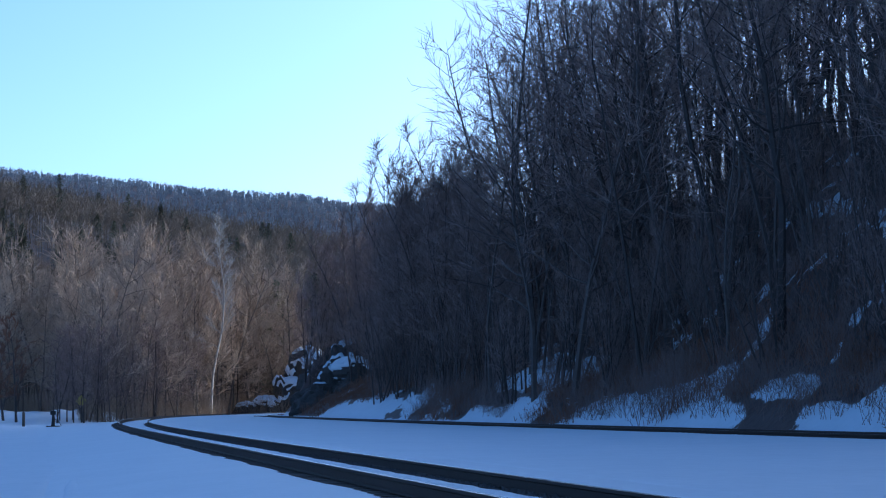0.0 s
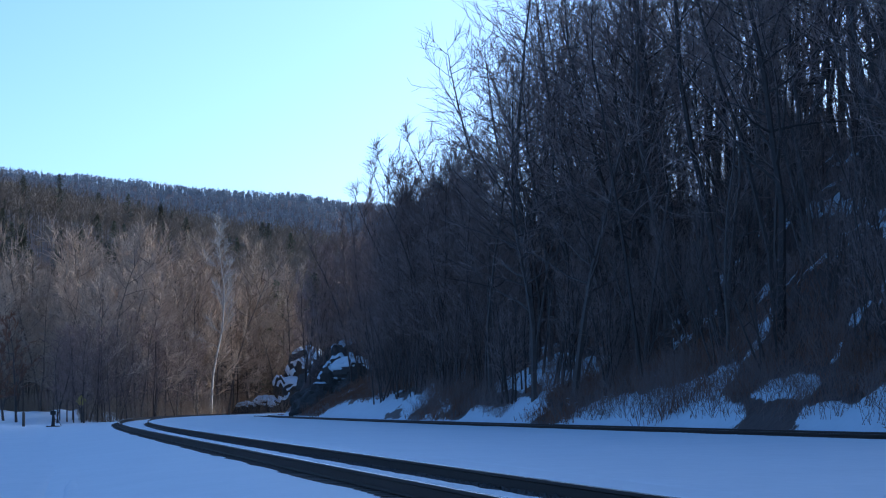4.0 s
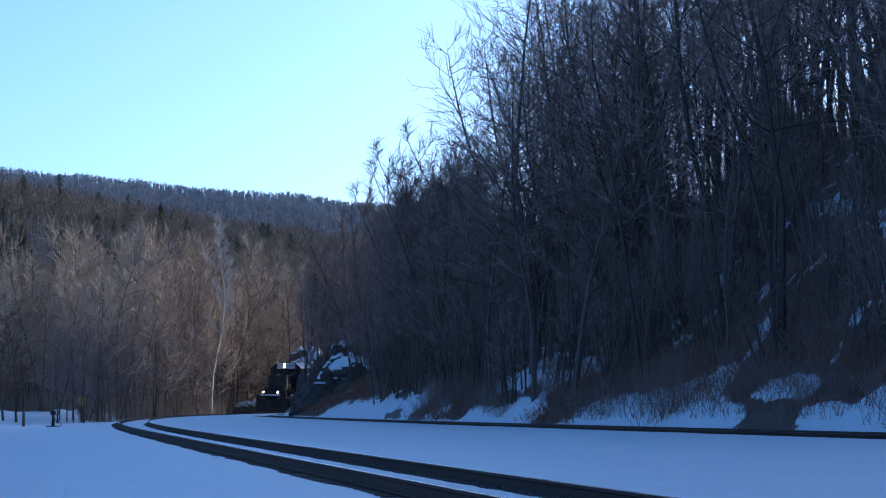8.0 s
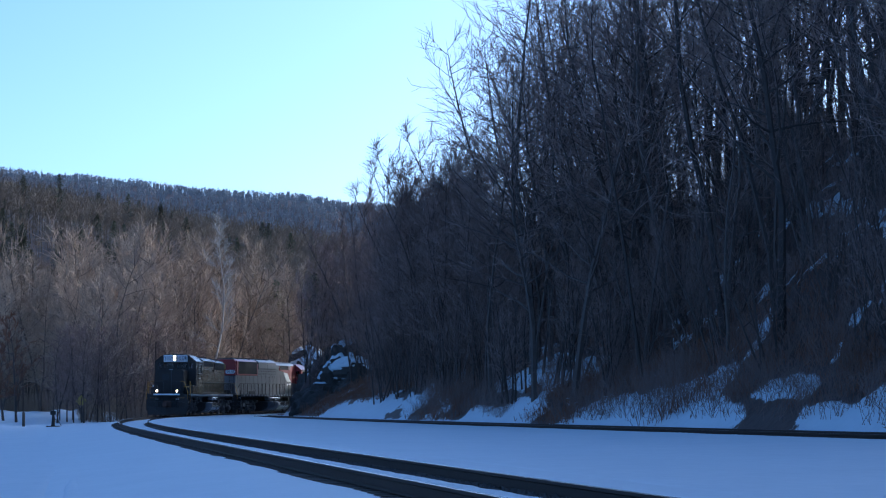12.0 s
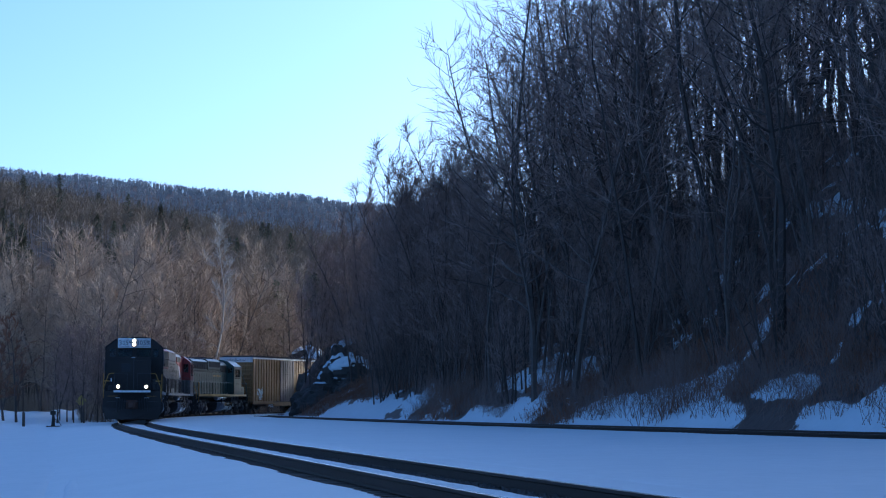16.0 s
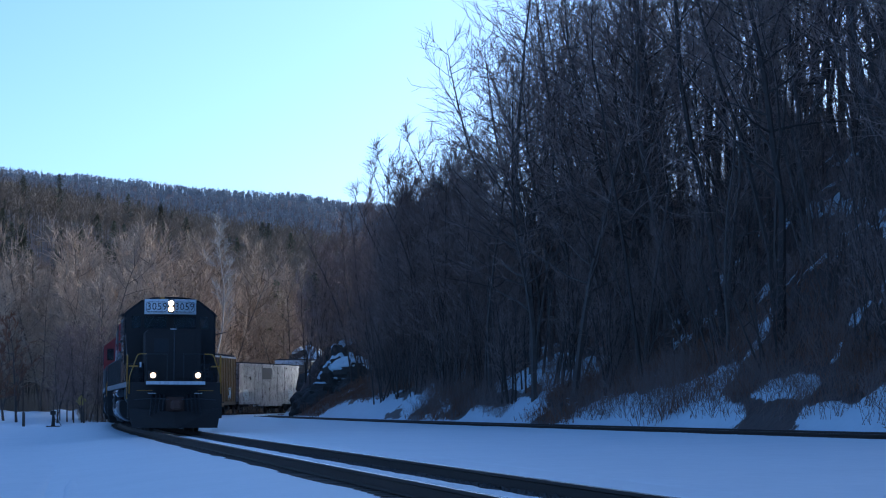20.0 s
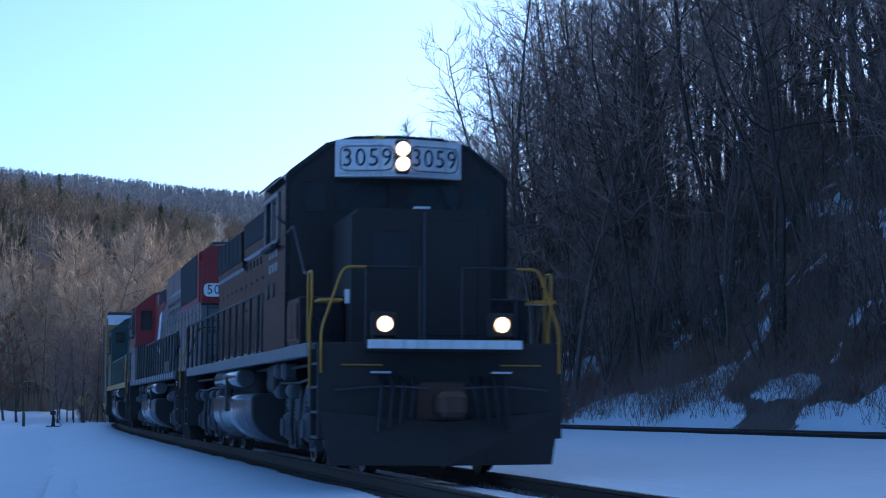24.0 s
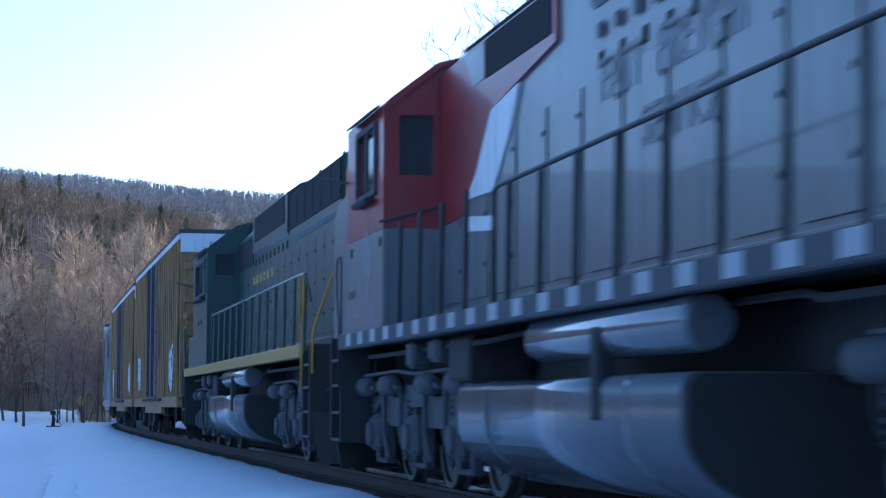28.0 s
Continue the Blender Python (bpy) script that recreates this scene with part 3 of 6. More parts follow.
def ramify(rng, H, r0, first, n1, reach, lift, thin, lean=0.03, n2=2, n3=3, twig=0.45, droop=0.0):
    """Segments of a spreading bare tree: trunk and arching limbs, then branches and fine twigs."""
    big, fine = [], []
    K = 9
    pts, d = [np.zeros(3)], unit(np.array([rng.normal(0, lean), rng.normal(0, lean), 1]))
    for i in range(K):
        d = unit(d + np.array([rng.normal(0, 0.07), rng.normal(0, 0.07), 0.04]))
        pts.append(pts[-1] + d * H / K)
    rad = [r0 * (1.3 if i == 0 else 1) * (1 - i / (K + 0.6)) ** 0.9 for i in range(K + 1)]
    for i in range(K):
        big.append((pts[i], pts[i + 1], rad[i], rad[i + 1] if i < K - 1 else 0))
    az = rng.uniform(0, 6.28)
    for j in range(n1):
        f = first + (0.97 - first) * (j + rng.uniform(0, 1)) / n1
        i = min(int(f * K), K - 1)
        p = pts[i] + (pts[i + 1] - pts[i]) * (f * K - i)
        az += 2.4 + rng.normal(0, 0.6)
        el = lift + 0.45 * f + rng.normal(0, 0.18)
        L = reach * H * (1.18 - f) ** 0.8 * rng.uniform(0.6, 1.2)
        dd = np.array([math.cos(az) * math.cos(el), math.sin(az) * math.cos(el), math.sin(el)])
        q, rb = p, max(rad[i] * 0.42, thin * 1.6)
        M = 6
        for k in range(M):
            dd = unit(dd + rng.normal(0, 0.11, 3) + np.array([0, 0, 0.06 - droop]))
            e = q + dd * L / M
            r2 = rb * 0.76
            big.append((q, e, rb, r2))
            if k > 0:
                for m in range(n2):
                    b = q + (e - q) * rng.uniform(0, 1)
                    bd = turn(dd, rng, rng.uniform(0.4, 0.85))
                    l2 = L * rng.uniform(0.28, 0.55) * (1.05 - 0.09 * k)
                    rr = max(r2 * 0.4, thin * 1.2)
                    for h in range(3):
                        bd = unit(bd + rng.normal(0, 0.09, 3) + np.array([0, 0, 0.08 - droop]))
                        be = b + bd * l2 / 3
                        fine.append((b, be, rr, max(rr * 0.8, thin * 0.8)))
                        for w in range(n3):
                            t = b + (be - b) * rng.uniform(0, 1)
                            td = turn(bd, rng, rng.uniform(0.3, 0.85))
                            tl = twig * rng.uniform(0.5, 1.4)
                            fine.append((t, t + unit(td + np.array([0, 0, 0.12])) * tl, thin * 0.8, thin * 0.45))
                        b, rr = be, max(rr * 0.8, thin * 0.8)
            q, rb = e, r2
        fine.append((q, q + dd * L * 0.12, rb, 0))
    return big, fine


def tree_kind(seed, label, bark, twigm, name="tree", **kw):
    rng = np.random.default_rng(seed)
    big, fine = ramify(rng, **kw)
    root = tagged(new(name), label, "tree")
    placed("trunk", limbs_mesh("trunk", big, 5), bark, root)
    placed("crown", limbs_mesh("crown", fine, 3), twigm, root)
    return root


def stool_kind(seed, label, bark, twigm, stems, H, spread, name="sapling_clump"):
    """Several thin stems from one foot."""
    rng = np.random.default_rng(seed)
    big, fine = [], []
    for k in range(stems):
        b, f = grow(rng, H * rng.uniform(0.6, 1.1), 0.03, 0.2, 9, 0.28, 0.7, 1, 2, 0.55, 0.011, spread)
        off = np.array([rng.normal(0, 0.25), rng.normal(0, 0.25), 0])
        big += [(p + off, q + off, r, s) for p, q, r, s in b]
        fine += [(p + off, q + off, r, s) for p, q, r, s in f]
    root = tagged(new(name), label, "shrub")
    placed("trunk", limbs_mesh("trunk", big, 4), bark, root)
    placed("crown", limbs_mesh("crown", fine, 3), twigm, root)
    return root


def conifer_kind(seed, H, W, label):
    """A hemlock: tiers of drooping boughs, each a flat fan of needle sprays, narrowing to a thin leader."""
    rng = np.random.default_rng(seed)
    big, V, F = [], [], []
    big.append((np.zeros(3), np.array([0, 0, H * 0.6]), H * 0.014, H * 0.008))
    big.append((np.array([0, 0, H * 0.6]), np.array([0, 0, H]), H * 0.008, 0))
    for j in range(150):
        f = 0.08 + 0.91 * (j / 150)
        az = j * 2.4 + rng.normal(0, 0.3)
        L = W * (1.02 - f) ** 0.75 * rng.uniform(0.55, 1.15) + 0.12
        p = np.array([0, 0, f * H])
        d = np.array([math.cos(az), math.sin(az), 0.0])
        tipp = p + d * L + np.array([0, 0, (0.12 - 0.42 * (1 - f)) * L])
        big.append((p, tipp, 0.015 + 0.008 * L, 0))
        side = np.array([-d[1], d[0], 0.0])
        for k in range(16):
            t = rng.uniform(0.12, 1.0)
            w = rng.uniform(-1, 1) * 0.30 * L * (1.1 - t * 0.75)
            c = p + (tipp - p) * t + side * w + np.array([0, 0, -0.10 * abs(w) + rng.normal(0, 0.05)])
            sz = rng.uniform(0.22, 0.42) * (0.5 + 0.12 * L)
            u1 = unit(d * 0.8 + side * (0.9 if w > 0 else -0.9) + np.array([0, 0, -0.25]) + rng.normal(0, 0.25, 3))
            u2 = unit(np.cross(u1, np.array([0, 0, 1.0])) + rng.normal(0, 0.3, 3))
            o = len(V)
            V += [(c - u1 * sz).tolist(), (c + u2 * sz * 0.4).tolist(), (c + u1 * sz * 1.2 + np.array([0, 0, -0.12 * sz])).tolist(), (c - u2 * sz * 0.4).tolist()]
            F += [(o, o + 1, o + 2), (o, o + 2, o + 3)]
    root = tagged(new("conifer"), label, "tree")
    placed("trunk", limbs_mesh("trunk", big, 4), BARK, root)
    placed("crown", from_arrays("crown", V, F), NEEDLE, root)
    return root


FOOT = 0.12


def plant(kinds, spots, group, rng, scale=(0.85, 1.2)):
    """Sets copies of the kinds at (x, y[, size]); the first use of a kind is the kind itself."""
    used = set()
    xs, ys = np.array([s[0] for s in spots]), np.array([s[1] for s in spots])
    zs = ground(xs, ys)[0]
    for n, s in enumerate(spots):
        k = kinds[int(rng.integers(len(kinds)))]
        f = (s[2] if len(s) > 2 else 1.0) * rng.uniform(*scale)
        m = pose(s[0], s[1], float(zs[n]) - FOOT, 0, 0, rng.uniform(0, 360))
        if k.name not in used:
            used.add(k.name)
            k.matrix_basis = m
            k.scale = (f, f, f)
            k["group"] = group
        else:
            c = copy_thing(k, m)
            c.scale = (f, f, f)


def scatter(rng, n, test, x0, x1, y0, y1, gap):
    out, tries = [], 0
    while len(out) < n and tries < n * 60:
        tries += 1
        x, y = rng.uniform(x0, x1), rng.uniform(y0, y1)
        w = test(x, y)
        if w and all((x - a[0]) ** 2 + (y - a[1]) ** 2 > gap * gap for a in out):
            out.append((x, y, w if w is not True else 1.0))
    return out


def slope_d(x, y):
    return (x - float(siding_x(min(max(y, -80), 176)))) * 0.965


def bear(x, y):
    return x / max(y, 1.0)


def snow_cover(x, y):
    """About how much of the ground is under snow at a spot on the slope."""
    D = slope_d(x, y)
    return max(1 - min(1.0, math.hypot((y - yc + 0.8 * (D - dc)) / ry, (D - dc) / rd) ** 2) for yc, dc, ry, rd in SNOW_PATCHES)


rng = np.random.default_rng(11)
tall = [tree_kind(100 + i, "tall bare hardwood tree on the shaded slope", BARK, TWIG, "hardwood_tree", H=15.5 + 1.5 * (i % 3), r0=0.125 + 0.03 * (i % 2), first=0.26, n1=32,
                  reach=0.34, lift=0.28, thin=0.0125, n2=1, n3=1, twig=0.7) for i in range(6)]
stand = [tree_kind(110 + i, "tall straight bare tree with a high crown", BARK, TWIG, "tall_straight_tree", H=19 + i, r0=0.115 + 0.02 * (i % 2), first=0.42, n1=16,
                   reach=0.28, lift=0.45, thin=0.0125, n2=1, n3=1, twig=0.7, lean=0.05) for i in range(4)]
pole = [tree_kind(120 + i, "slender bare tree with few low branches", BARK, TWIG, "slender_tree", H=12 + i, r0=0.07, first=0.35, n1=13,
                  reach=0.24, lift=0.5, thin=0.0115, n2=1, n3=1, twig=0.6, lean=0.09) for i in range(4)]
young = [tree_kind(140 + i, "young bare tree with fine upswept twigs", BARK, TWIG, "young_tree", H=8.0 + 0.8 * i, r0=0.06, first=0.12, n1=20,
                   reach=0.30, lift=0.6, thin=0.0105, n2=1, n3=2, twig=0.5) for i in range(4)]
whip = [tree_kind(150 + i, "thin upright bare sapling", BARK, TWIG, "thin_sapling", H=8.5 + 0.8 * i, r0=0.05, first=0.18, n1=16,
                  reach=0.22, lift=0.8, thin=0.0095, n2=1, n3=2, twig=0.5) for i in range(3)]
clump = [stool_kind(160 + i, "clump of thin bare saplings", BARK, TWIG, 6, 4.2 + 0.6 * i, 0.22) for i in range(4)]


def on_slope_tall(x, y):
    D = slope_d(x, y)
    return 4.5 < D < 30 and 0.036 < bear(x, y) < 0.30 and y < 125 and (bear(x, y) > 0.12 or rng.uniform() < 0.7)


def on_slope_young(x, y):
    D, b = slope_d(x, y), bear(x, y)
    return D > 3.5 and -0.066 < b < 0.10 and 60 < y < 172 and q_main(x, y) > 6.5 and (b > -0.034 or y > 166) and (0.55 if y > 150 else 0.8 if b > 0.03 else (1.25 if b > -0.026 else 0.8))


edge = [(2.7, 90.0, 0.95), (2.2, 97.0, 1.0), (3.0, 103.0, 1.1), (3.4, 93.0, 0.9)] + [(3.9 + 0.35 * (k % 3), 88.0 + 5.5 * k, 1.0) for k in range(4)] + [(5.2, 82.0, 1.05), (6.6, 92.0, 1.0), (5.6, 99.0, 1.1), (7.4, 84.0, 1.0),
        (4.6, 108.0, 1.2), (5.9, 113.0, 1.25), (7.6, 106.0, 1.15), (9.1, 98.0, 1.05), (8.6, 111.0, 1.2), (10.4, 104.0, 1.1), (6.9, 119.0, 1.25), (9.8, 90.0, 1.0), (8.2, 87.0, 1.0), (3.3, 112.0, 1.2), (5.0, 95.0, 1.0), (6.1, 104.0, 1.1),
        (7.0, 98.0, 1.0), (8.9, 117.0, 1.25), (10.8, 112.0, 1.15), (4.3, 101.0, 1.0)]
plant(tall, edge, "hardwoods at the slope's edge", np.random.default_rng(5), (0.82, 0.98))
plant(tall, scatter(rng, 80, lambda x, y: on_slope_tall(x, y) and (bear(x, y) < 0.11 or rng.uniform() < 0.3), 3, 45, 50, 125, 2.3), "hardwoods on the slope", rng, (0.85, 1.25))
plant(stand, scatter(rng, 42, lambda x, y: on_slope_tall(x, y) and bear(x, y) > 0.095 and y > 68, 3, 45, 50, 125, 2.2), "straight trees high on the slope", rng, (0.85, 1.2))
plant(pole, scatter(rng, 80, lambda x, y: slope_d(x, y) > 3.2 and 0.02 < bear(x, y) < 0.27 and y < 120 and (bear(x, y) > 0.08 or rng.uniform() < 0.4), 2, 34, 45, 120, 1.5), "slender trees on the slope", rng)
g_edge = np.random.default_rng(19)


def skyline_trees(step, low):
    """Spots along the edge of the wood where it thins out towards the rock cut, with the height that the trees reach there."""
    out, b = [], -0.064
    while b < 0.006:
        y = float(np.interp(b, (-0.064, -0.051, -0.037, -0.023, -0.009, 0.006), (167, 159, 147, 130, 119, 108))) + g_edge.uniform(-4, 6)
        top = float(np.interp(b, (-0.064, -0.051, -0.040, -0.034, -0.026, -0.020, -0.012, -0.003, 0.006), (0.098, 0.104, 0.112, 0.119, 0.127, 0.138, 0.141, 0.143, 0.156)))
        x = b * y
        out.append((x, y, max(3.0, top * y * low * g_edge.uniform(0.92, 1.0) - ground_z(x, y)) / 9.6))
        b += step * g_edge.uniform(0.6, 1.4)
    return out


plant(young, skyline_trees(0.0028, 0.90), "tall young trees on the slope's edge", rng, (0.92, 1.0))
plant(whip, skyline_trees(0.0022, 0.95), "thin saplings on the slope's edge", rng, (0.92, 1.0))
plant(young, skyline_trees(0.0030, 0.68), "lower young trees on the slope's edge", rng, (0.8, 1.0))
plant(young, scatter(rng, 46, lambda x, y: -0.071 < bear(x, y) < -0.03 and q_main(x, y) > 6.2, -14, -4, 158, 190, 0.9), "young trees on top of the rock cut", rng, (0.75, 1.1))
plant(young, scatter(rng, 130, on_slope_young, -12, 16, 60, 172, 1.6), "young trees on the slope", rng, (0.8, 1.15))
plant(whip, scatter(rng, 60, lambda x, y: slope_d(x, y) > 4.5 and -0.040 < bear(x, y) < 0.02 and 100 < y < 140 and (0.72 if bear(x, y) < -0.028 else 0.95 if bear(x, y) < -0.012 else 1.2), -7, 4, 98, 142, 0.8),
      "thin saplings on the slope", rng, (0.85, 1.15))
plant(clump, scatter(rng, 230, lambda x, y: slope_d(x, y) > 3.0 and -0.034 < bear(x, y) < 0.25 and q_main(x, y) > 7, -11, 25, 45, 158, 1.4), "sapling clumps on the slope", rng)

# trees above the rock cut, hidden behind the slope, added to dapple the track in the curve
plant(pole, scatter(rng, 70, lambda x, y: q_main(x, y) > 9 and x > 0.02 * y, 2, 42, 165, 222, 2.0), "slender trees above the rock cut", rng, (0.8, 1.1))
plant(young, scatter(rng, 90, lambda x, y: q_main(x, y) > 8 and x > 0.01 * y, 0, 34, 165, 220, 1.7), "young trees above the rock cut", rng, (0.8, 1.15))
plant(young, scatter(rng, 26, lambda x, y: -0.165 < bear(x, y) < -0.118 and q_main(x, y) < -5.5, -32, -19, 164, 192, 1.0), "dark thicket at the edge of the woods", rng, (0.6, 1.0))
plant(young, scatter(rng, 26, lambda x, y: -0.192 < bear(x, y) < -0.150 and q_main(x, y) < -5.5, -32, -20, 146, 160, 1.0), "dark thicket behind the sign", rng, (0.6, 0.9))

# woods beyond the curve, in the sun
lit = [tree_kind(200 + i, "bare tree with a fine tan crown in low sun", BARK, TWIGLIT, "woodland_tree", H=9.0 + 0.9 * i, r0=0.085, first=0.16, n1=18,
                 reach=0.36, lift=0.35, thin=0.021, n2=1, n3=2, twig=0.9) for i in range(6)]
birch = tree_kind(230, "birch with a pale trunk and light limbs", BARKPALE, BARKPALE, "birch_tree", H=19, r0=0.13, first=0.35, n1=20, reach=0.2, lift=0.7, thin=0.014, n2=2, n3=2, twig=0.6)
beech = tree_kind(240, "small beech holding dry copper leaves", BARK, BROWNLEAF, "beech_tree", H=8, r0=0.09, first=0.15, n1=18, reach=0.34, lift=0.3, thin=0.018, n2=1, n3=5, twig=0.22)
green = [conifer_kind(250 + i, 12 + 2.0 * i, 4.2, "dark green hemlock among bare trees") for i in range(3)]


def beyond(x, y):
    r = float(np.hypot(x, y))
    return q_main(x, y) < -7 and -0.235 < bear(x, y) < -0.058 and r > 150 and not (y < 182 and x < -0.175 * y) and not (x > -21 and y < 206) and not (abs(x + 21 * y / 188) < 1.6 and r < 192) and (1.0 + 0.005 * (r - 150)) * float(np.interp(bear(x, y), (-0.22, -0.165, -0.12, -0.085, -0.06), (0.94, 1.0, 1.05, 0.92, 0.75)))


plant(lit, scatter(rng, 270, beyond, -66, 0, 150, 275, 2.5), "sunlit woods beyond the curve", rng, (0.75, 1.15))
plant([birch], [(-21.9, 190.0)], "sunlit woods beyond the curve", rng, (1.0, 1.01))
plant([beech], [(-33, 152), (-31.5, 149.5), (-36, 158), (-34.5, 156)], "copper beeches", rng)
plant(green, [(-17.2, 212.0), (-15.4, 216.0), (-14.2, 222.0), (-18.6, 226.0)], "hemlocks beyond the curve", rng, (1.0, 1.12))


def far_woods(name, label, n, r0, r1, a0, a1, height, twigs, thick, seed, mat, keep=None):
    """Many small bare trees, each a stem and a rounded crown of upswept twigs, as one thing."""
    g = np.random.default_rng(seed)
    r = np.sqrt(g.uniform(r0 * r0, r1 * r1, n))
    az = np.radians(g.uniform(a0, a1, n))
    x, y = r * np.sin(az), r * np.cos(az)
    z = ground(x, y)[0]
    segs = []
    for i in range(n):
        if keep and not keep(r[i], math.degrees(az[i])):
            continue
        H = height * g.uniform(0.6, 1.25)
        k = thick * (0.75 + 0.5 * r[i] / r1)
        p = np.array([x[i], y[i], z[i] - 0.3])
        top = p + np.array([g.normal(0, 0.4), g.normal(0, 0.4), H])
        segs.append((p, top, k * 1.7, 0))
        W = H * g.uniform(0.20, 0.34)
        c = p + (top - p) * 0.66
        u = g.normal(0, 1, (twigs, 3))
        u /= np.linalg.norm(u, axis=1)[:, None]
        f = g.uniform(0.25, 0.95, twigs)
        for d, q in zip(u, f):
            if d[2] < -0.6:
                continue
            b = c + np.array([d[0] * W, d[1] * W, d[2] * H * 0.33]) * q
            v = unit(np.array([d[0] * 0.8, d[1] * 0.8, 0.55 + 0.5 * d[2]]) + g.normal(0, 0.25, 3))
            segs.append((b - v * H * 0.05, b + v * H * 0.13, k, 0))
    tagged(placed(name, limbs_mesh(name, segs, 3), mat), label, "woods", kind="stuff")


far_woods("woods_near_ridge", "bare brown woods on a rising hillside", 5200, 275, 700, -14.5, 2, 10.0, 22, 0.065, 1, BROWNWOOD, lambda r, a: not (405 < r < 480 and a < -7.5))
far_woods("woods_far_ridge", "distant wooded ridge with haze in its colour", 13000, 950, 2050, -14.5, 2, 6.5, 10, 0.34, 2, HAZEWOOD)
# out of view; added so that the locomotive sides reflect something dark
far_woods("woods_across_valley", "unseen bare woods added to darken reflections in the train", 1500, 120, 300, -85, -17, 11.0, 24, 0.05, 3, BARK)
gr = np.random.default_rng(77)


def polar(r, a):
    return (r * math.sin(radians(a)), r * math.cos(radians(a)))


# a few hemlocks grow here; the rest are added to stand in for shade
plant(green, [polar(gr.uniform(408, 482), gr.uniform(-13.2, -7.6)) for i in range(70)], "dark stand of hemlocks behind the woods", gr, (0.5, 0.9))
plant(green, [polar(gr.uniform(500, 690), gr.uniform(-13, -2.5)) for i in range(60)], "conifers on the far slope", gr, (0.5, 0.95))


def undergrowth(name, label, n, test, x0, x1, y0, y1, height, seed, mat, thin, stems=12):
    """Thin brush and dead stalks that nobody could count, as one thing."""
    g = np.random.default_rng(seed)
    xs, ys = [], []
    while len(xs) < n:
        x, y = g.uniform(x0, x1), g.uniform(y0, y1)
        if test(x, y):
            xs.append(x)
            ys.append(y)
    zs = ground(np.array(xs), np.array(ys))[0]
    segs = []
    for x, y, z in zip(xs, ys, zs):
        p = np.array([x, y, z - 0.06])
        h = height * g.uniform(0.4, 1.2)
        for k in range(stems):
            d = unit(np.array([g.normal(0, 0.38), g.normal(0, 0.38), 1.0]))
            b = p + np.array([g.normal(0, 0.25), g.normal(0, 0.25), 0])
            e = b + d * h * g.uniform(0.5, 1.1)
            segs.append((b, e, thin, 0))
            for w in range(2):
                f = b + (e - b) * g.uniform(0.3, 0.9)
                segs.append((f, f + unit(d + g.normal(0, 0.5, 3)) * h * 0.3, thin * 0.7, 0))
    tagged(placed(name, limbs_mesh(name, segs, 3), mat), label, "undergrowth", kind="stuff")


undergrowth("slope_undergrowth", "tangled bare brush on the shaded slope", 4200,
            lambda x, y: slope_d(x, y) > 3.0 and snow_cover(x, y) < 0.2 * rng.uniform() and -0.036 < bear(x, y) < 0.24 and (y < 110 or q_main(x, y) > 6), -12, 26, 44, 165, 1.15, 5, TWIG, 0.011)
undergrowth("foot_brush", "low brown brush and dead leaves at the slope's foot", 1700,
            lambda x, y: 1.9 < slope_d(x, y) < 7 and snow_cover(x, y) < 0.12, -13, 16, 44, 150, 0.7, 16, BROWNLEAF, 0.012, 9)
undergrowth("trackside_stalks", "dead stalks in the snow beside the side track", 620,
            lambda x, y: 2.2 < slope_d(x, y) < 5.5 and (-0.012 < bear(x, y) < 0.035 or bear(x, y) > 0.05), -6, 16, 44, 120, 1.3, 6, TWIG, 0.009)
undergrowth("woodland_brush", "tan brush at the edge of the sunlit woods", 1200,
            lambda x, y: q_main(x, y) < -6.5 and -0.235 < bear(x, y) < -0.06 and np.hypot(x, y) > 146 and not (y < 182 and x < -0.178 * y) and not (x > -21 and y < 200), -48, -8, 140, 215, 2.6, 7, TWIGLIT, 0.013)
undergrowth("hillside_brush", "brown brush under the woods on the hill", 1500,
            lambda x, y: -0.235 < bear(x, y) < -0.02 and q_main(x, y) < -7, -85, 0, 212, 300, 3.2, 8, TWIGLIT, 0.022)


# ================= rocks =================
def boulder(x, y, z, sx, sy, sz, seed, snow, label, steep=0.55):
    """A craggy rock with snow lying on its ledges."""
    bm = bmesh.new()
    bmesh.ops.create_icosphere(bm, subdivisions=5, radius=1.0)
    o = Vector((seed * 7.3, seed * 3.1, 0))
    for v in bm.verts:
        n = v.co.normalized()
        n = Vector([math.copysign(abs(a) ** 0.7, a) for a in n])
        q = Vector((n.x * sx, n.y * sy, n.z * sz))
        c = noise.cell_vector(q * 0.55 + o)
        c2 = noise.cell_vector(q * 1.3 + o * 2)
        f = 1 + 0.20 * (noise.noise(q * 0.45 + o)) + 0.22 * (c.x - 0.5) + 0.14 * (c2.y - 0.5) + 0.05 * noise.noise(q * 1.7 + o)
        v.co = q * f
        v.co.z = max(v.co.z, -0.25 * sz)
    bm.normal_update()
    cap = [f for f in bm.faces if f.normal.z > steep and noise.noise(f.calc_center_median() * 0.5 + o * 3) > snow]
    cb = bmesh.new()
    vm = {}
    for f in cap:
        for v in f.verts:
            if v not in vm:
                edge = any(g not in cap for g in v.link_faces)
                vm[v] = cb.verts.new(v.co + v.normal * (-0.03 if edge else 0.12))
        cb.faces.new([vm[v] for v in f.verts])
    root = tagged(new("rock_outcrop"), label, "rock")
    root.matrix_basis = pose(x, y, z, 0, 0, seed * 37)
    part("rock", bm, ROCK, root)
    if cap:
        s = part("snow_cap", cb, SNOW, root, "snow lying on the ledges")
        s.data.shade_smooth()
    else:
        cb.free()


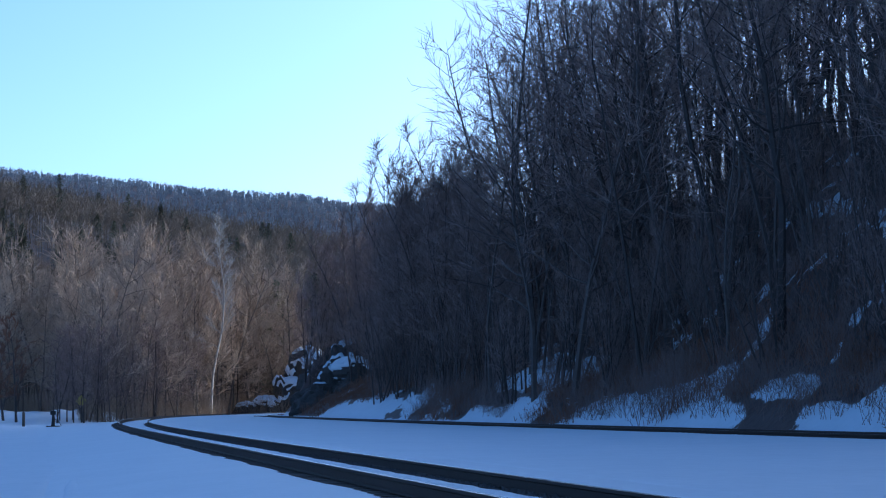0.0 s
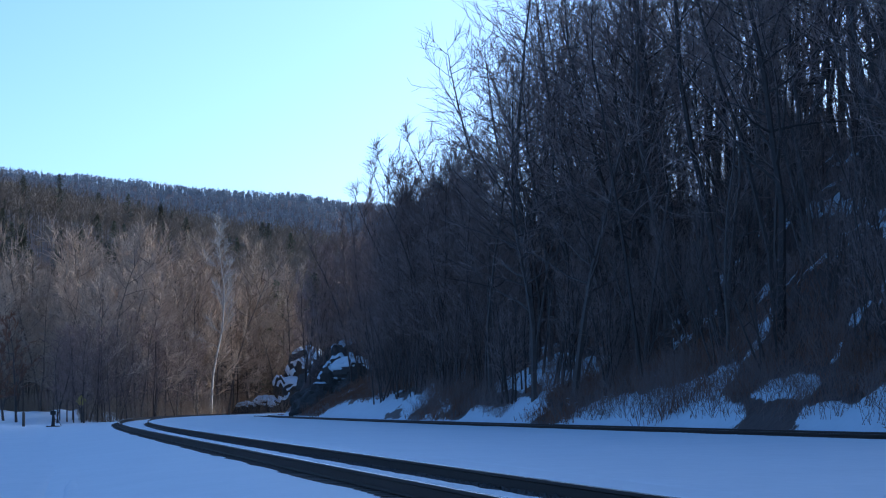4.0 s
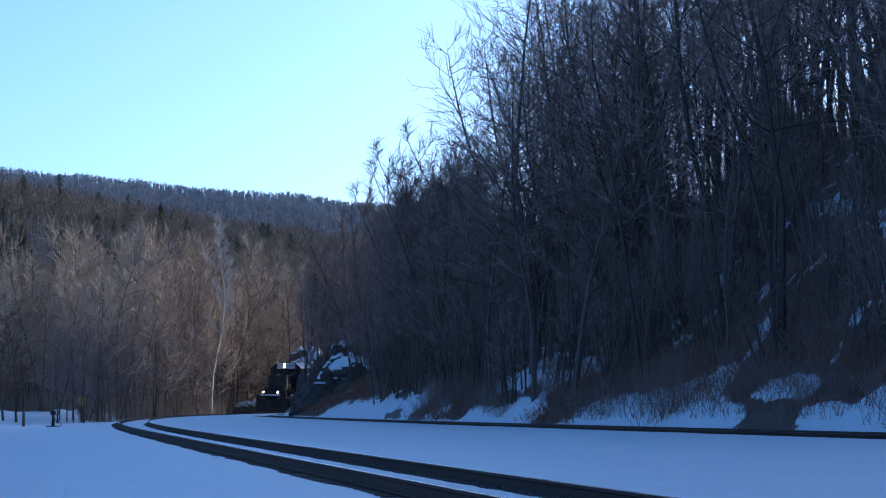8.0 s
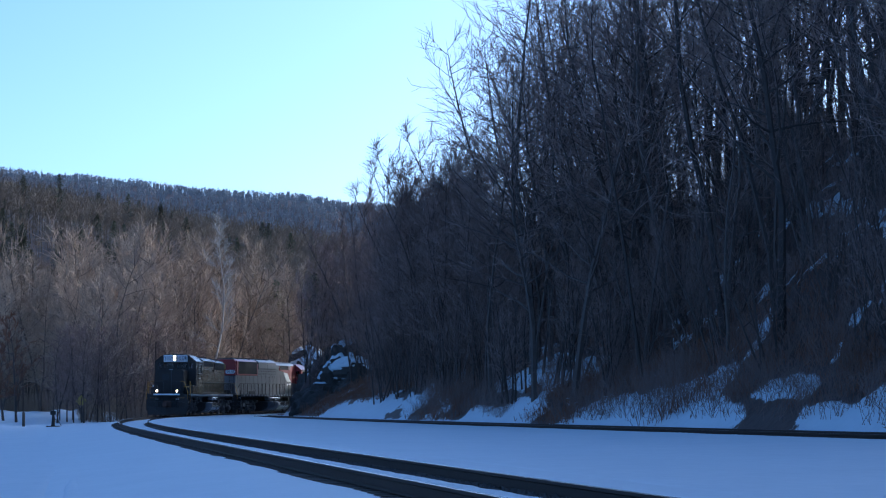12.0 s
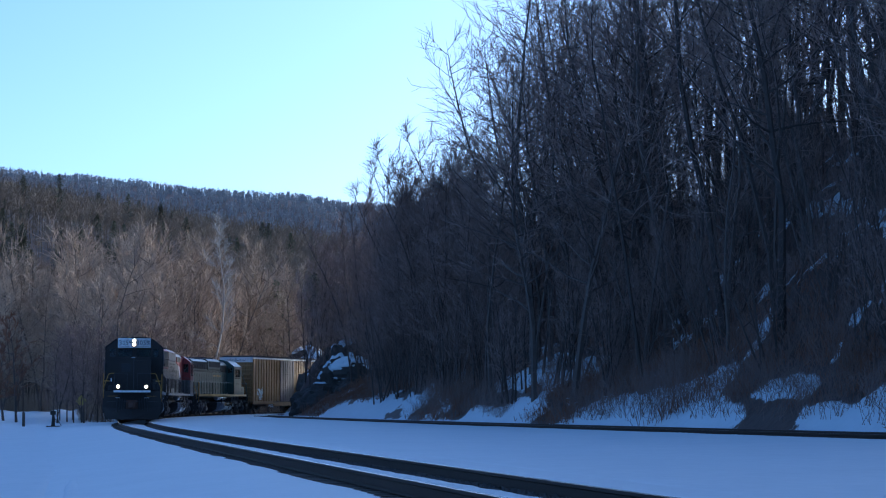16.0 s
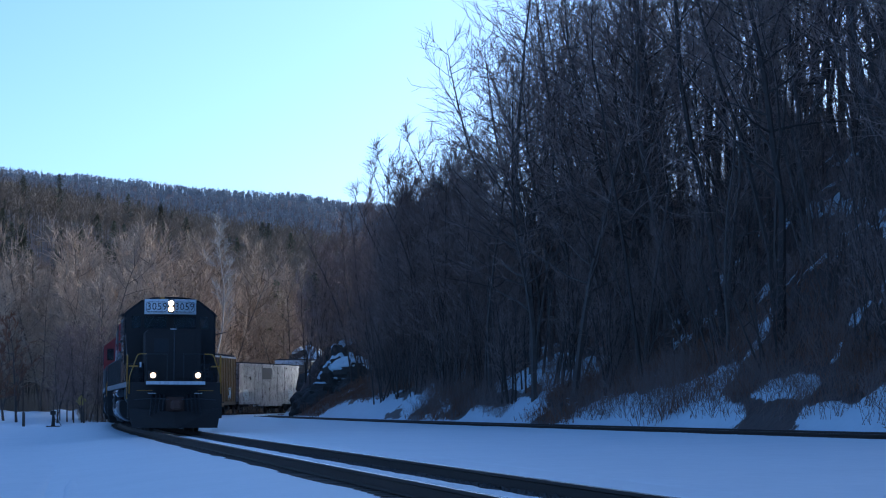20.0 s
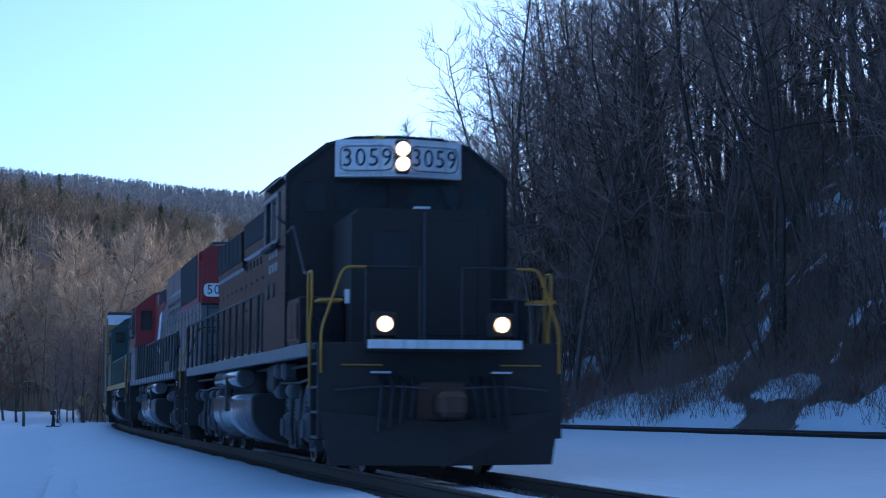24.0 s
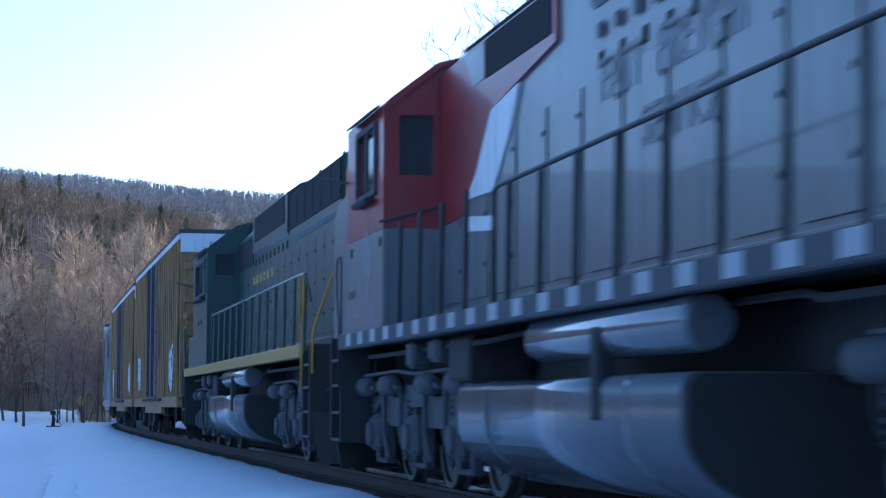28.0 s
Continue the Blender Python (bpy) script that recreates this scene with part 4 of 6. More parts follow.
boulder(-7.9, 164.0, -0.3, 2.4, 4.6, 5.0, 1, 0.1, "dark craggy rock cut beside the track")
boulder(-6.3, 158.5, 1.1, 2.3, 3.4, 4.6, 2, -0.6, "dark rock with a snow-covered ledge", 0.25)
boulder(-8.6, 156.0, 0.2, 2.3, 3.0, 2.0, 8, 0.3, "low dark rock at the foot of the cut")
boulder(-5.6, 154.0, 0.9, 2.6, 3.0, 2.0, 9, 0.1, "low dark rock with patches of snow")
boulder(-7.2, 156.2, 3.1, 0.95, 1.5, 1.25, 11, -0.25, "ledge under a mound of snow", 0.1)
boulder(-1.0, 164.0, 0.5, 4.5, 4.5, 4.4, 3, 0.1, "dark rock in the wooded slope")
boulder(-13.6, 206.0, 0.0, 2.6, 2.6, 5.4, 4, -0.6, "sunlit grey rock ledge capped with snow", 0.2)
boulder(-15.4, 204.5, 0.0, 1.7, 2.0, 3.6, 5, -0.6, "sunlit rock ledge capped with snow", 0.2)
boulder(-17.4, 203.5, -0.1, 1.3, 1.6, 1.7, 6, -0.5, "low sunlit rock with snow on top", 0.3)
boulder(-19.8, 203.0, -0.1, 1.0, 1.2, 1.2, 7, -0.1, "low sunlit rock beside the track")


# ================= lineside things =================
def warning_sign(x, y):
    root = tagged(new("warning_sign"), "faded yellow diamond sign on a wooden post", "sign")
    z = ground_z(x, y)
    root.location = (x, y, z)
    bm = bmesh.new()
    box(bm, (-0.05, -0.05, -0.1), (0.05, 0.05, 2.1), 0.008)
    part("post", bm, TIE, root)
    bm = bmesh.new()
    prism(bm, [(-0.43, 1.62), (0, 1.19), (0.43, 1.62), (0, 2.05)], 1, -0.066, -0.052)
    part("plate", bm, surf("faded_yellow_sign", (0.36, 0.27, 0.05), (0.46, 0.36, 0.09), 4, 0.5), root, "faded yellow diamond plate")


def track_post(x, y):
    root = tagged(new("marker_post"), "short dark wooden post in the snow", "post")
    root.location = (x, y, ground_z(x, y))
    bm = bmesh.new()
    box(bm, (-0.08, -0.08, -0.15), (0.08, 0.08, 0.85), 0.015)
    part("shaft", bm, TIE, root)
    bm = bmesh.new()
    prism(bm, [(-0.09, 0.851), (0.09, 0.851), (0, 0.92)], 1, -0.09, 0.09)
    part("cap", bm, TIE, root)


def switch_stand(x, y):
    root = tagged(new("switch_stand"), "dark low switch stand beside the track", "switch stand")
    root.location = (x, y, ground_z(x, y))
    bm = bmesh.new()
    box(bm, (-0.42, -0.12, -0.08), (0.42, 0.12, 0.06), 0.015)
    part("base", bm, TIE, root)
    bm = bmesh.new()
    tube(bm, [(0, 0, 0.06), (0, 0, 0.3), (0, 0, 0.72)], [0.13, 0.09, 0.07], 8)
    part("column", bm, UNDERIRON, root)
    bm = bmesh.new()
    box(bm, (-0.17, -0.04, 0.70), (0.17, 0.04, 0.95), 0.02)
    part("target", bm, UNDERIRON, root)
    bm = bmesh.new()
    tube(bm, [(0.05, 0, 0.5), (0.35, 0, 0.3), (0.5, 0, 0.05)], 0.02, 6)
    part("lever", bm, UNDERIRON, root)


UNDERIRON = surf("black_iron", (0.012, 0.012, 0.012), (0.04, 0.036, 0.033), 8, 0.7, 0.2)
warning_sign(-26.8, 150.0)
track_post(-26.3, 127.0)
switch_stand(-23.4, 121.5)

# ================= the train =================
BLACKPAINT = surf("black_gloss_paint", (0.008, 0.009, 0.011), (0.018, 0.018, 0.021), 1.2, 0.17, coat=0.0, bump=0.0004, stain=(0.022, 0.021, 0.021))
SOOT = surf("sooty_matte_black_paint", (0.014, 0.011, 0.010), (0.034, 0.027, 0.023), 1.5, 0.72, bump=0.002, stain=(0.022, 0.019, 0.017))
UNDER = surf("grimy_underframe", (0.013, 0.0125, 0.013), (0.038, 0.036, 0.035), 5, 0.78, bump=0.004)
STEELGREY = surf("road_dust_grey_paint", (0.038, 0.038, 0.042), (0.085, 0.085, 0.09), 3, 0.72, bump=0.003)
# paler than the hood paint: light on the roof tops put into the colour
SKYLITROOF = surf("skylit_roof_paint", (0.16, 0.16, 0.165), (0.28, 0.28, 0.285), 2, 0.45, stain=(0.08, 0.08, 0.08))
SILLGREY = surf("grey_sill_paint", (0.13, 0.135, 0.145), (0.20, 0.205, 0.215), 3, 0.5, stain=(0.10, 0.10, 0.10))
SILVER = surf("glossy_grey_tank_paint", (0.10, 0.106, 0.122), (0.13, 0.136, 0.152), 1.4, 0.17, 0.0, coat=0.4, stain=(0.10, 0.10, 0.105))
LIGHTGREY = surf("light_grey_paint", (0.125, 0.126, 0.13), (0.185, 0.185, 0.185), 1.0, 0.33, coat=0.2, stain=(0.10, 0.10, 0.10), bump=0.002)
REDPAINT = surf("red_paint", (0.20, 0.013, 0.016), (0.29, 0.024, 0.027), 1.2, 0.35, coat=0.2, stain=(0.18, 0.02, 0.02), bump=0.002)
GREENPAINT = surf("dark_green_paint", (0.014, 0.042, 0.037), (0.028, 0.066, 0.056), 1.2, 0.35, coat=0.2, stain=(0.03, 0.05, 0.045), bump=0.002)
YELLOWPAINT = surf("yellow_paint", (0.36, 0.20, 0.02), (0.46, 0.27, 0.04), 2.0, 0.45, stain=(0.35, 0.22, 0.06))
YELLOWRAIL = surf("yellow_handrail_paint", (0.36, 0.175, 0.012), (0.48, 0.25, 0.03), 6, 0.4)
WHITEPAINT = surf("white_paint", (0.66, 0.67, 0.68), (0.80, 0.80, 0.80), 3, 0.4, stain=(0.5, 0.5, 0.5))
FADEDWHITE = surf("faded_white_paint", (0.30, 0.31, 0.33), (0.42, 0.43, 0.44), 5, 0.5, stain=(0.22, 0.22, 0.23))
DARKMETAL = surf("dark_mesh_grille", (0.006, 0.0065, 0.007), (0.014, 0.014, 0.015), 8, 0.88, 0.0)
WHEELSTEEL = surf("wheel_steel", (0.06, 0.055, 0.05), (0.16, 0.15, 0.14), 6, 0.5, 0.7)
BOXYELLOW = surf("faded_yellow_boxcar_paint", (0.23, 0.122, 0.036), (0.34, 0.19, 0.062), 0.8, 0.55, stain=(0.10, 0.06, 0.035), bump=0.003)
BOXTAN = surf("weathered_tan_boxcar_paint", (0.20, 0.155, 0.105), (0.30, 0.24, 0.175), 0.8, 0.6, stain=(0.08, 0.055, 0.04), bump=0.003)
BOXBROWN = surf("oxide_brown_boxcar_paint", (0.10, 0.05, 0.035), (0.17, 0.085, 0.06), 0.8, 0.6, stain=(0.06, 0.04, 0.03), bump=0.003)
DOORPURPLE = surf("dark_purple_brown_door_paint", (0.035, 0.020, 0.035), (0.07, 0.04, 0.06), 1, 0.5, stain=(0.12, 0.09, 0.08))
SILVERCAR = surf("bare_aluminium_sheet", (0.20, 0.20, 0.215), (0.62, 0.62, 0.65), 2.2, 0.30, 0.75, stain=(0.12, 0.115, 0.12), bump=0.02, spread=0.12)
GRAFFITI = surf("pale_spray_paint", (0.45, 0.55, 0.62), (0.75, 0.78, 0.80), 3, 0.5)
LETTER = surf("black_lettering", (0.01, 0.01, 0.012), (0.02, 0.02, 0.022), 8, 0.5)
FADEDGREY = surf("faded_grey_lettering", (0.15, 0.152, 0.158), (0.205, 0.207, 0.212), 8, 0.5)
GOLD = surf("gold_lettering", (0.45, 0.27, 0.05), (0.55, 0.36, 0.09), 8, 0.5)
HEADLIGHT = glow("lit_headlight_lens", (1.0, 0.80, 0.50), 26.0)
REFLECTOR = glow("lit_headlight_reflector", (1.0, 0.50, 0.14), 1.3)
GLASS = bpy.data.materials.new("cab_window_glass")
GLASS.use_nodes = True
_g = GLASS.node_tree.nodes["Principled BSDF"]
_g.inputs["Base Color"].default_value = (0.26, 0.29, 0.30, 1)
_g.inputs["Transmission Weight"].default_value = 0.85
_g.inputs["Roughness"].default_value = 0.06
_g.inputs["IOR"].default_value = 1.2


def lettering(text, size, m, material, parent, label="", stretch=1.0):
    """Raised built-in-font figures, centred, in the x-z plane of m, one mesh each."""
    step = size * 0.56 * stretch
    for i, ch in enumerate(text):
        if ch == " ":
            continue
        cu = bpy.data.curves.new("letter", 'FONT')
        cu.body, cu.size, cu.extrude = ch, size, 0.003
        cu.align_x, cu.align_y = 'CENTER', 'CENTER'
        cu.resolution_u = 3
        tmp = bpy.data.objects.new("letter", cu)
        me = bpy.data.meshes.new_from_object(tmp)
        bpy.data.objects.remove(tmp)
        bm = bmesh.new()
        bm.from_mesh(me)
        bmesh.ops.remove_doubles(bm, verts=bm.verts, dist=0.0002)
        bm.to_mesh(me)
        bm.free()
        ob = placed("letter", me, material, parent, label)
        ob.matrix_basis = m @ pose((i - (len(text) - 1) / 2) * step, 0, 0, 90, 0, 0)
        ob.scale = (stretch, 1, 1)


def one(name, material, parent, label, *boxes):
    """A part made of boxes (lo, hi[, chamfer])."""
    bm = bmesh.new()
    for b in boxes:
        box(bm, b[0], b[1], b[2] if len(b) > 2 else 0.012)
    return part(name, bm, material, parent, label)


def bar(name, pts, r, material, parent, label="", n=6):
    bm = bmesh.new()
    tube(bm, pts, r, n)
    return part(name, bm, material, parent, label)


def rounded(path, k=0.12):
    """A path with its inner corners cut round."""
    out = [Vector(path[0])]
    for a, b, c in zip(path, path[1:], path[2:]):
        a, b, c = Vector(a), Vector(b), Vector(c)
        p = b + (a - b).normalized() * min(k, (a - b).length / 2)
        q = b + (c - b).normalized() * min(k, (c - b).length / 2)
        for t in (0, 0.33, 0.67, 1):
            out.append((p * (1 - t) + b * t) * (1 - t) + (b * (1 - t) + q * t) * t)
    return out + [Vector(path[-1])]


def wheelset(parent, y, r):
    """An axle with two flanged wheels; it turns about its own x axis."""
    root = new("wheelset")
    root.parent = parent
    root.location = (0, y, r)
    for sx in (-1, 1):
        bm = bmesh.new()
        prof = [(0.655, r + 0.028), (0.69, r + 0.028), (0.70, r), (0.80, r - 0.004), (0.80, r - 0.06), (0.765, r - 0.07), (0.75, 0.16), (0.79, 0.14), (0.79, 0.0)]
        rings = []
        n = 28
        for px, pr in prof:
            rings.append([bm.verts.new((sx * px, max(pr, 0.004) * math.cos(k * math.tau / n), max(pr, 0.004) * math.sin(k * math.tau / n))) for k in range(n)])
        for A, B in zip(rings, rings[1:]):
            for k in range(n):
                bm.faces.new([A[k], A[(k + 1) % n], B[(k + 1) % n], B[k]])
        bm.faces.new(rings[0])
        bm.faces.new(rings[-1])
        for k in range(5):
            a = k * math.tau / 5
            box(bm, (sx * 0.755 - 0.012, math.cos(a) * r * 0.55 - 0.03, math.sin(a) * r * 0.55 - 0.03), (sx * 0.755 + 0.02, math.cos(a) * r * 0.55 + 0.03, math.sin(a) * r * 0.55 + 0.03))
        part("wheel", bm, WHEELSTEEL, root, "steel wheel with a worn tread")
    bar("axle", [(-0.95, 0, 0), (0.95, 0, 0)], 0.085, UNDER, root, n=10)
    return root


WHEELS = []


def loco_truck(parent, y0, flip):
    """A three-axle truck; parts stand in the truck's own space."""
    t = new("truck")
    t.parent = parent
    t.location = (0, y0, 0)
    f = -1 if flip else 1
    for sx in (-1, 1):
        x0, x1 = sx * 0.98, sx * 1.14
        bm = bmesh.new()
        top = [(-2.55, 0.80), (-2.55, 0.98), (-1.5, 1.02), (-1.15, 0.90), (-0.85, 0.90), (-0.55, 1.02), (0.55, 1.02), (0.85, 0.90), (1.2, 0.90), (1.5, 1.02), (2.55, 0.98), (2.55, 0.80)]
        low = [(2.3, 0.74), (2.05, 0.86), (1.75, 0.66), (1.35, 0.60), (0.6, 0.60), (0.3, 0.80), (-0.3, 0.80), (-0.6, 0.60), (-1.35, 0.60), (-1.75, 0.66), (-2.05, 0.86), (-2.3, 0.74)]
        prism(bm, [(a * f, b) for a, b in top + low], 0, min(x0, x1), max(x0, x1))
        part("side_frame", bm, STEELGREY, t, "dusty grey cast truck frame")
        for k in (-2.07, 0.0, 2.07):
            bm = bmesh.new()
            box(bm, (sx * 1.0 - 0.05, k - 0.22, 0.33), (sx * 1.2 + 0.02 * sx, k + 0.22, 0.72), 0.05)
            tube(bm, [(sx * 1.12, k, 0.51), (sx * 1.27, k, 0.51)], 0.13, 12)
            part("journal_box", bm, STEELGREY, t)
            one("pedestal_leg", STEELGREY, t, "", ((sx * 1.0, k - 0.30, 0.22), (sx * 1.12, k - 0.22, 0.9), 0.02), ((sx * 1.0, k + 0.22, 0.22), (sx * 1.12, k + 0.30, 0.9), 0.02),
                ((sx * 1.0, k - 0.30, 0.20), (sx * 1.12, k + 0.30, 0.25), 0.02))
            bm = bmesh.new()
            for kk in (k - 0.4, k + 0.4):
                for zz in range(5):
                    tube(bm, [(sx * 1.08, kk, 0.62 + zz * 0.055), (sx * 1.08, kk, 0.65 + zz * 0.055)], 0.085, 10)
            part("coil_spring", bm, UNDER, t)
        for k in (-1.55, -0.62, 0.62, 1.55):
            bar("brake_hanger", [(sx * 1.18, k, 1.02), (sx * 1.2, k + 0.08, 0.55), (sx * 1.15, k + 0.16, 0.28)], 0.028, STEELGREY, t)
            one("brake_shoe", UNDER, t, "", ((sx * 0.72, k - 0.05, 0.36), (sx * 0.9, k + 0.07, 0.66), 0.02))
        for k in (-2.35, -1.0, 1.0, 2.35):
            bm = bmesh.new()
            tube(bm, [(sx * 1.22, k - 0.26, 1.02), (sx * 1.22, k - 0.22, 1.02), (sx * 1.22, k + 0.2, 1.02), (sx * 1.22, k + 0.27, 1.02)], [0.08, 0.11, 0.11, 0.06], 14)
            tube(bm, [(sx * 1.22, k + 0.2, 1.02), (sx * 1.22, k + 0.5, 0.98)], 0.028, 8)
            part("brake_cylinder", bm, STEELGREY, t, "drum-shaped brake cylinder")
        bar("sand_pipe", rounded([(sx * 1.1, -2.5, 1.3), (sx * 1.1, -2.75, 0.8), (sx * 0.8, -2.6, 0.16)]), 0.022, UNDER, t)
        bar("sand_pipe", rounded([(sx * 1.1, 2.5, 1.3), (sx * 1.1, 2.75, 0.8), (sx * 0.8, 2.6, 0.16)]), 0.022, UNDER, t)
        bar("air_pipe", rounded([(sx * 1.24, -2.4, 1.14), (sx * 1.24, -0.5, 1.16), (sx * 1.24, 0.4, 1.12), (sx * 1.24, 2.4, 1.14)]), 0.02, STEELGREY, t)
    one("bolster", UNDER, t, "", ((-1.0, -0.55, 0.62), (1.0, 0.55, 0.98), 0.04), ((-0.95, -2.5, 0.66), (0.95, -2.3, 0.9), 0.03), ((-0.95, 2.3, 0.66), (0.95, 2.5, 0.9), 0.03),
        ((-0.45, -1.7, 0.3), (0.45, -0.6, 0.85), 0.05), ((-0.45, 0.6, 0.3), (0.45, 1.7, 0.85), 0.05))
    for k in (-2.07, 0.0, 2.07):
        WHEELS.append((wheelset(t, k, 0.508), 0.508))
    return t


def number_panel(text, w, h, m, parent, plate, ink, frame_on=True, round_ends=False):
    """A number board: plate, outline and figures."""
    if round_ends:
        bm = bmesh.new()
        k, c = h * 0.36, []
        for ux, uz, a0 in ((1, 1, 0), (-1, 1, 90), (-1, -1, 180), (1, -1, 270)):
            for j in range(6):
                a = radians(a0 + j * 18)
                c.append((ux * (w / 2 - k) + k * math.cos(a), uz * (h / 2 - k) + k * math.sin(a)))
        prism(bm, c, 1, -0.012, 0.012)
        b = part("number_board", bm, plate, parent, "white round-ended board with dark figures")
    else:
        b = one("number_board", plate, parent, "white board with dark figures", ((-w / 2, -0.012, -h / 2), (w / 2, 0.012, h / 2), 0.01))
    b.matrix_basis = m
    if frame_on:
        bm = bmesh.new()
        pts = rounded([(-w / 2 + 0.03, -0.015, 0), (-w / 2 + 0.03, -0.015, h / 2 - 0.035), (w / 2 - 0.03, -0.015, h / 2 - 0.035), (w / 2 - 0.03, -0.015, -h / 2 + 0.035),
                       (-w / 2 + 0.03, -0.015, -h / 2 + 0.035), (-w / 2 + 0.03, -0.015, 0)], h * 0.28)
        tube(bm, pts, 0.009, 4)
        part("outline", bm, ink, b)
    lettering(text, h * (0.98 if round_ends else 0.86), pose(0, -0.014, 0.0), ink, b, "", 0.97 if round_ends else 0.92)
    return b


def locomotive(L, body, low, cab_paint, end_paint, sill, rails_end, rails_side, number, label, style):
    """A six-axle hood locomotive. Its space: x to the right when its cab end is faced, y towards the long hood, z over the rail."""
    root = tagged(new("locomotive"), label, "locomotive", "locomotives of the train")
    vc = L / 2
    off = (L - 20.98) / 2

    def V(v):
        return v - 20.98 / 2
    E0, E1 = -vc + 0.85, vc - 0.85
    # frame and walkway
    one("underframe", UNDER, root, "", ((-0.75, E0, 0.98), (0.75, E1, 1.42), 0.03))
    for sx in (-1, 1):
        one("side_sill", (STEELGREY if style == "red" else sill) if style != "black" else SILLGREY, root, "painted walkway edge", ((sx * 1.40, E0 + 0.75, 1.42), (sx * 1.525, E1 - 0.75, 1.585), 0.012))
        if style == "red":
            for k in range(24):
                y = V(1.8) + k * 0.74
                one("sill_block", FADEDWHITE, root, "pale block along the sill", ((sx * 1.526, y, 1.45), (sx * 1.531, y + 0.28, 1.575), 0.0))
    one("walkway_deck", UNDER, root, "", ((-1.42, E0 + 0.02, 1.50), (1.42, E1 - 0.02, 1.57), 0.01))
    # fuel tank and reservoirs
    t0, t1 = (7.65, 13.65) if style == "black" else (7.2, 12.95)
    bm = bmesh.new()
    half = [(0.55, 0.17)] + [(0.55 + 0.95 * math.sin(k * math.pi / 20), 0.68 - 0.51 * math.cos(k * math.pi / 20)) for k in range(1, 11)]
    half += [(1.50, 0.90)] + [(1.40 + 0.10 * math.cos(k * math.pi / 10), 0.90 + 0.10 * math.sin(k * math.pi / 10)) for k in range(1, 6)]
    sec = half + [(-a, b) for a, b in half[::-1]]
    prism(bm, sec, 1, V(t0) + 0.06, V(t1) - 0.06)
    for f in bm.faces:
        f.smooth = len(f.verts) == 4
    tank = part("fuel_tank", bm, SILVER, root, "glossy grey rounded fuel tank")
    for yy in (V(t0), V(t1) - 0.06):
        bm = bmesh.new()
        prism(bm, [(a * 0.985, 0.63 + (b - 0.63) * 0.97) for a, b in sec], 1, yy, yy + 0.058)
        part("tank_end", bm, UNDER, tank, "dark tank end plate")
    for yy in (V(t0 + 1), V(t1 - 1.1)):
        bm = bmesh.new()
        prism(bm, [(a * 1.003, 0.63 + (b - 0.63) * 1.008) for a, b in sec], 1, yy, yy + 0.05)
        part("tank_strap", bm, SILVER, tank)
    for sx in (-1, 1):
        bm = bmesh.new()
        tube(bm, [(sx * 1.34, V(t0 + 2.2), 1.27), (sx * 1.34, V(t0 + 2.28), 1.27), (sx * 1.34, V(t1 - 0.1), 1.27), (sx * 1.34, V(t1 - 0.02), 1.27)], [0.14, 0.165, 0.165, 0.14], 20)
        part("air_reservoir", bm, SILVER, root, "long glossy grey air reservoir")
        one("filler_neck", UNDER, root, "", ((sx * 1.42, V(11.2), 0.72), (sx * 1.53, V(11.35), 1.30), 0.02))
        one("sand_box", UNDER, root, "", ((sx * 0.8, V(6.2), 1.02), (sx * 1.35, V(7.0), 1.40), 0.03))
        one("air_filter", STEELGREY, root, "", ((sx * 1.2, V(4.6), 1.16), (sx * 1.42, V(4.9), 1.42), 0.04))
        one("air_filter", STEELGREY, root, "", ((sx * 1.2, V(5.5), 1.2), (sx * 1.4, V(5.9), 1.42), 0.04))
        bar("brake_pipe", rounded([(sx * 1.3, V(2.0), 1.33), (sx * 1.3, V(7.5), 1.33), (sx * 1.15, V(8.2), 1.38), (sx * 1.15, V(13.8), 1.38), (sx * 1.3, V(14.4), 1.32), (sx * 1.3, V(19.0), 1.32)]), 0.025, UNDER, root)
    # ends: pilot, plough, coupler, steps, hoses
    for end, ys in (("cab", -1), ("hood", 1)):
        yf = ys * (vc - 0.85)
        trim = rails_end if (end == "cab") == (style == "black") else rails_side

        def Y(a):
            return yf + ys * a
        bm = bmesh.new()
        box(bm, (-1.50, min(Y(-0.06), Y(0)), 0.42), (1.50, max(Y(-0.06), Y(0)), 1.57), 0.015)
        part("end_plate", bm, SOOT, root, "dark end plate")
        bm = bmesh.new()
        for sx in (-1, 1):
            a = [(0.0, Y(0.42), 0.11), (0.0, Y(0.22), 0.62), (sx * 1.36, Y(0.05), 0.11), (sx * 1.47, Y(0.0), 0.75)]
            b = [(p[0], p[1] - ys * 0.05, p[2]) for p in a]
            va, vb = [bm.verts.new(p) for p in a], [bm.verts.new(p) for p in b]
            for q in ((0, 1, 3, 2),):
                bm.faces.new([va[i] for i in q])
                bm.faces.new([vb[i] for i in q][::-1])
            for i, j in ((0, 1), (1, 3), (3, 2), (2, 0)):
                bm.faces.new([va[i], va[j], vb[j], vb[i]])
        part("plough", bm, SOOT, root, "steel snow plough")
        bm = bmesh.new()
        box(bm, (-0.11, min(Y(0), Y(0.55)), 0.72), (0.11, max(Y(0), Y(0.55)), 0.94), 0.03)
        box(bm, (-0.17, min(Y(0.5), Y(0.84)), 0.68), (0.15, max(Y(0.5), Y(0.84)), 0.98), 0.06)
        box(bm, (-0.30, min(Y(0), Y(0.06)), 0.62), (0.30, max(Y(0), Y(0.06)), 1.10), 0.03)
        part("coupler", bm, surf("rusty_coupler", (0.06, 0.035, 0.025), (0.13, 0.07, 0.05), 8, 0.8, 0.2) if "rusty_coupler" not in bpy.data.materials else bpy.data.materials["rusty_coupler"], root, "rust-brown knuckle coupler")
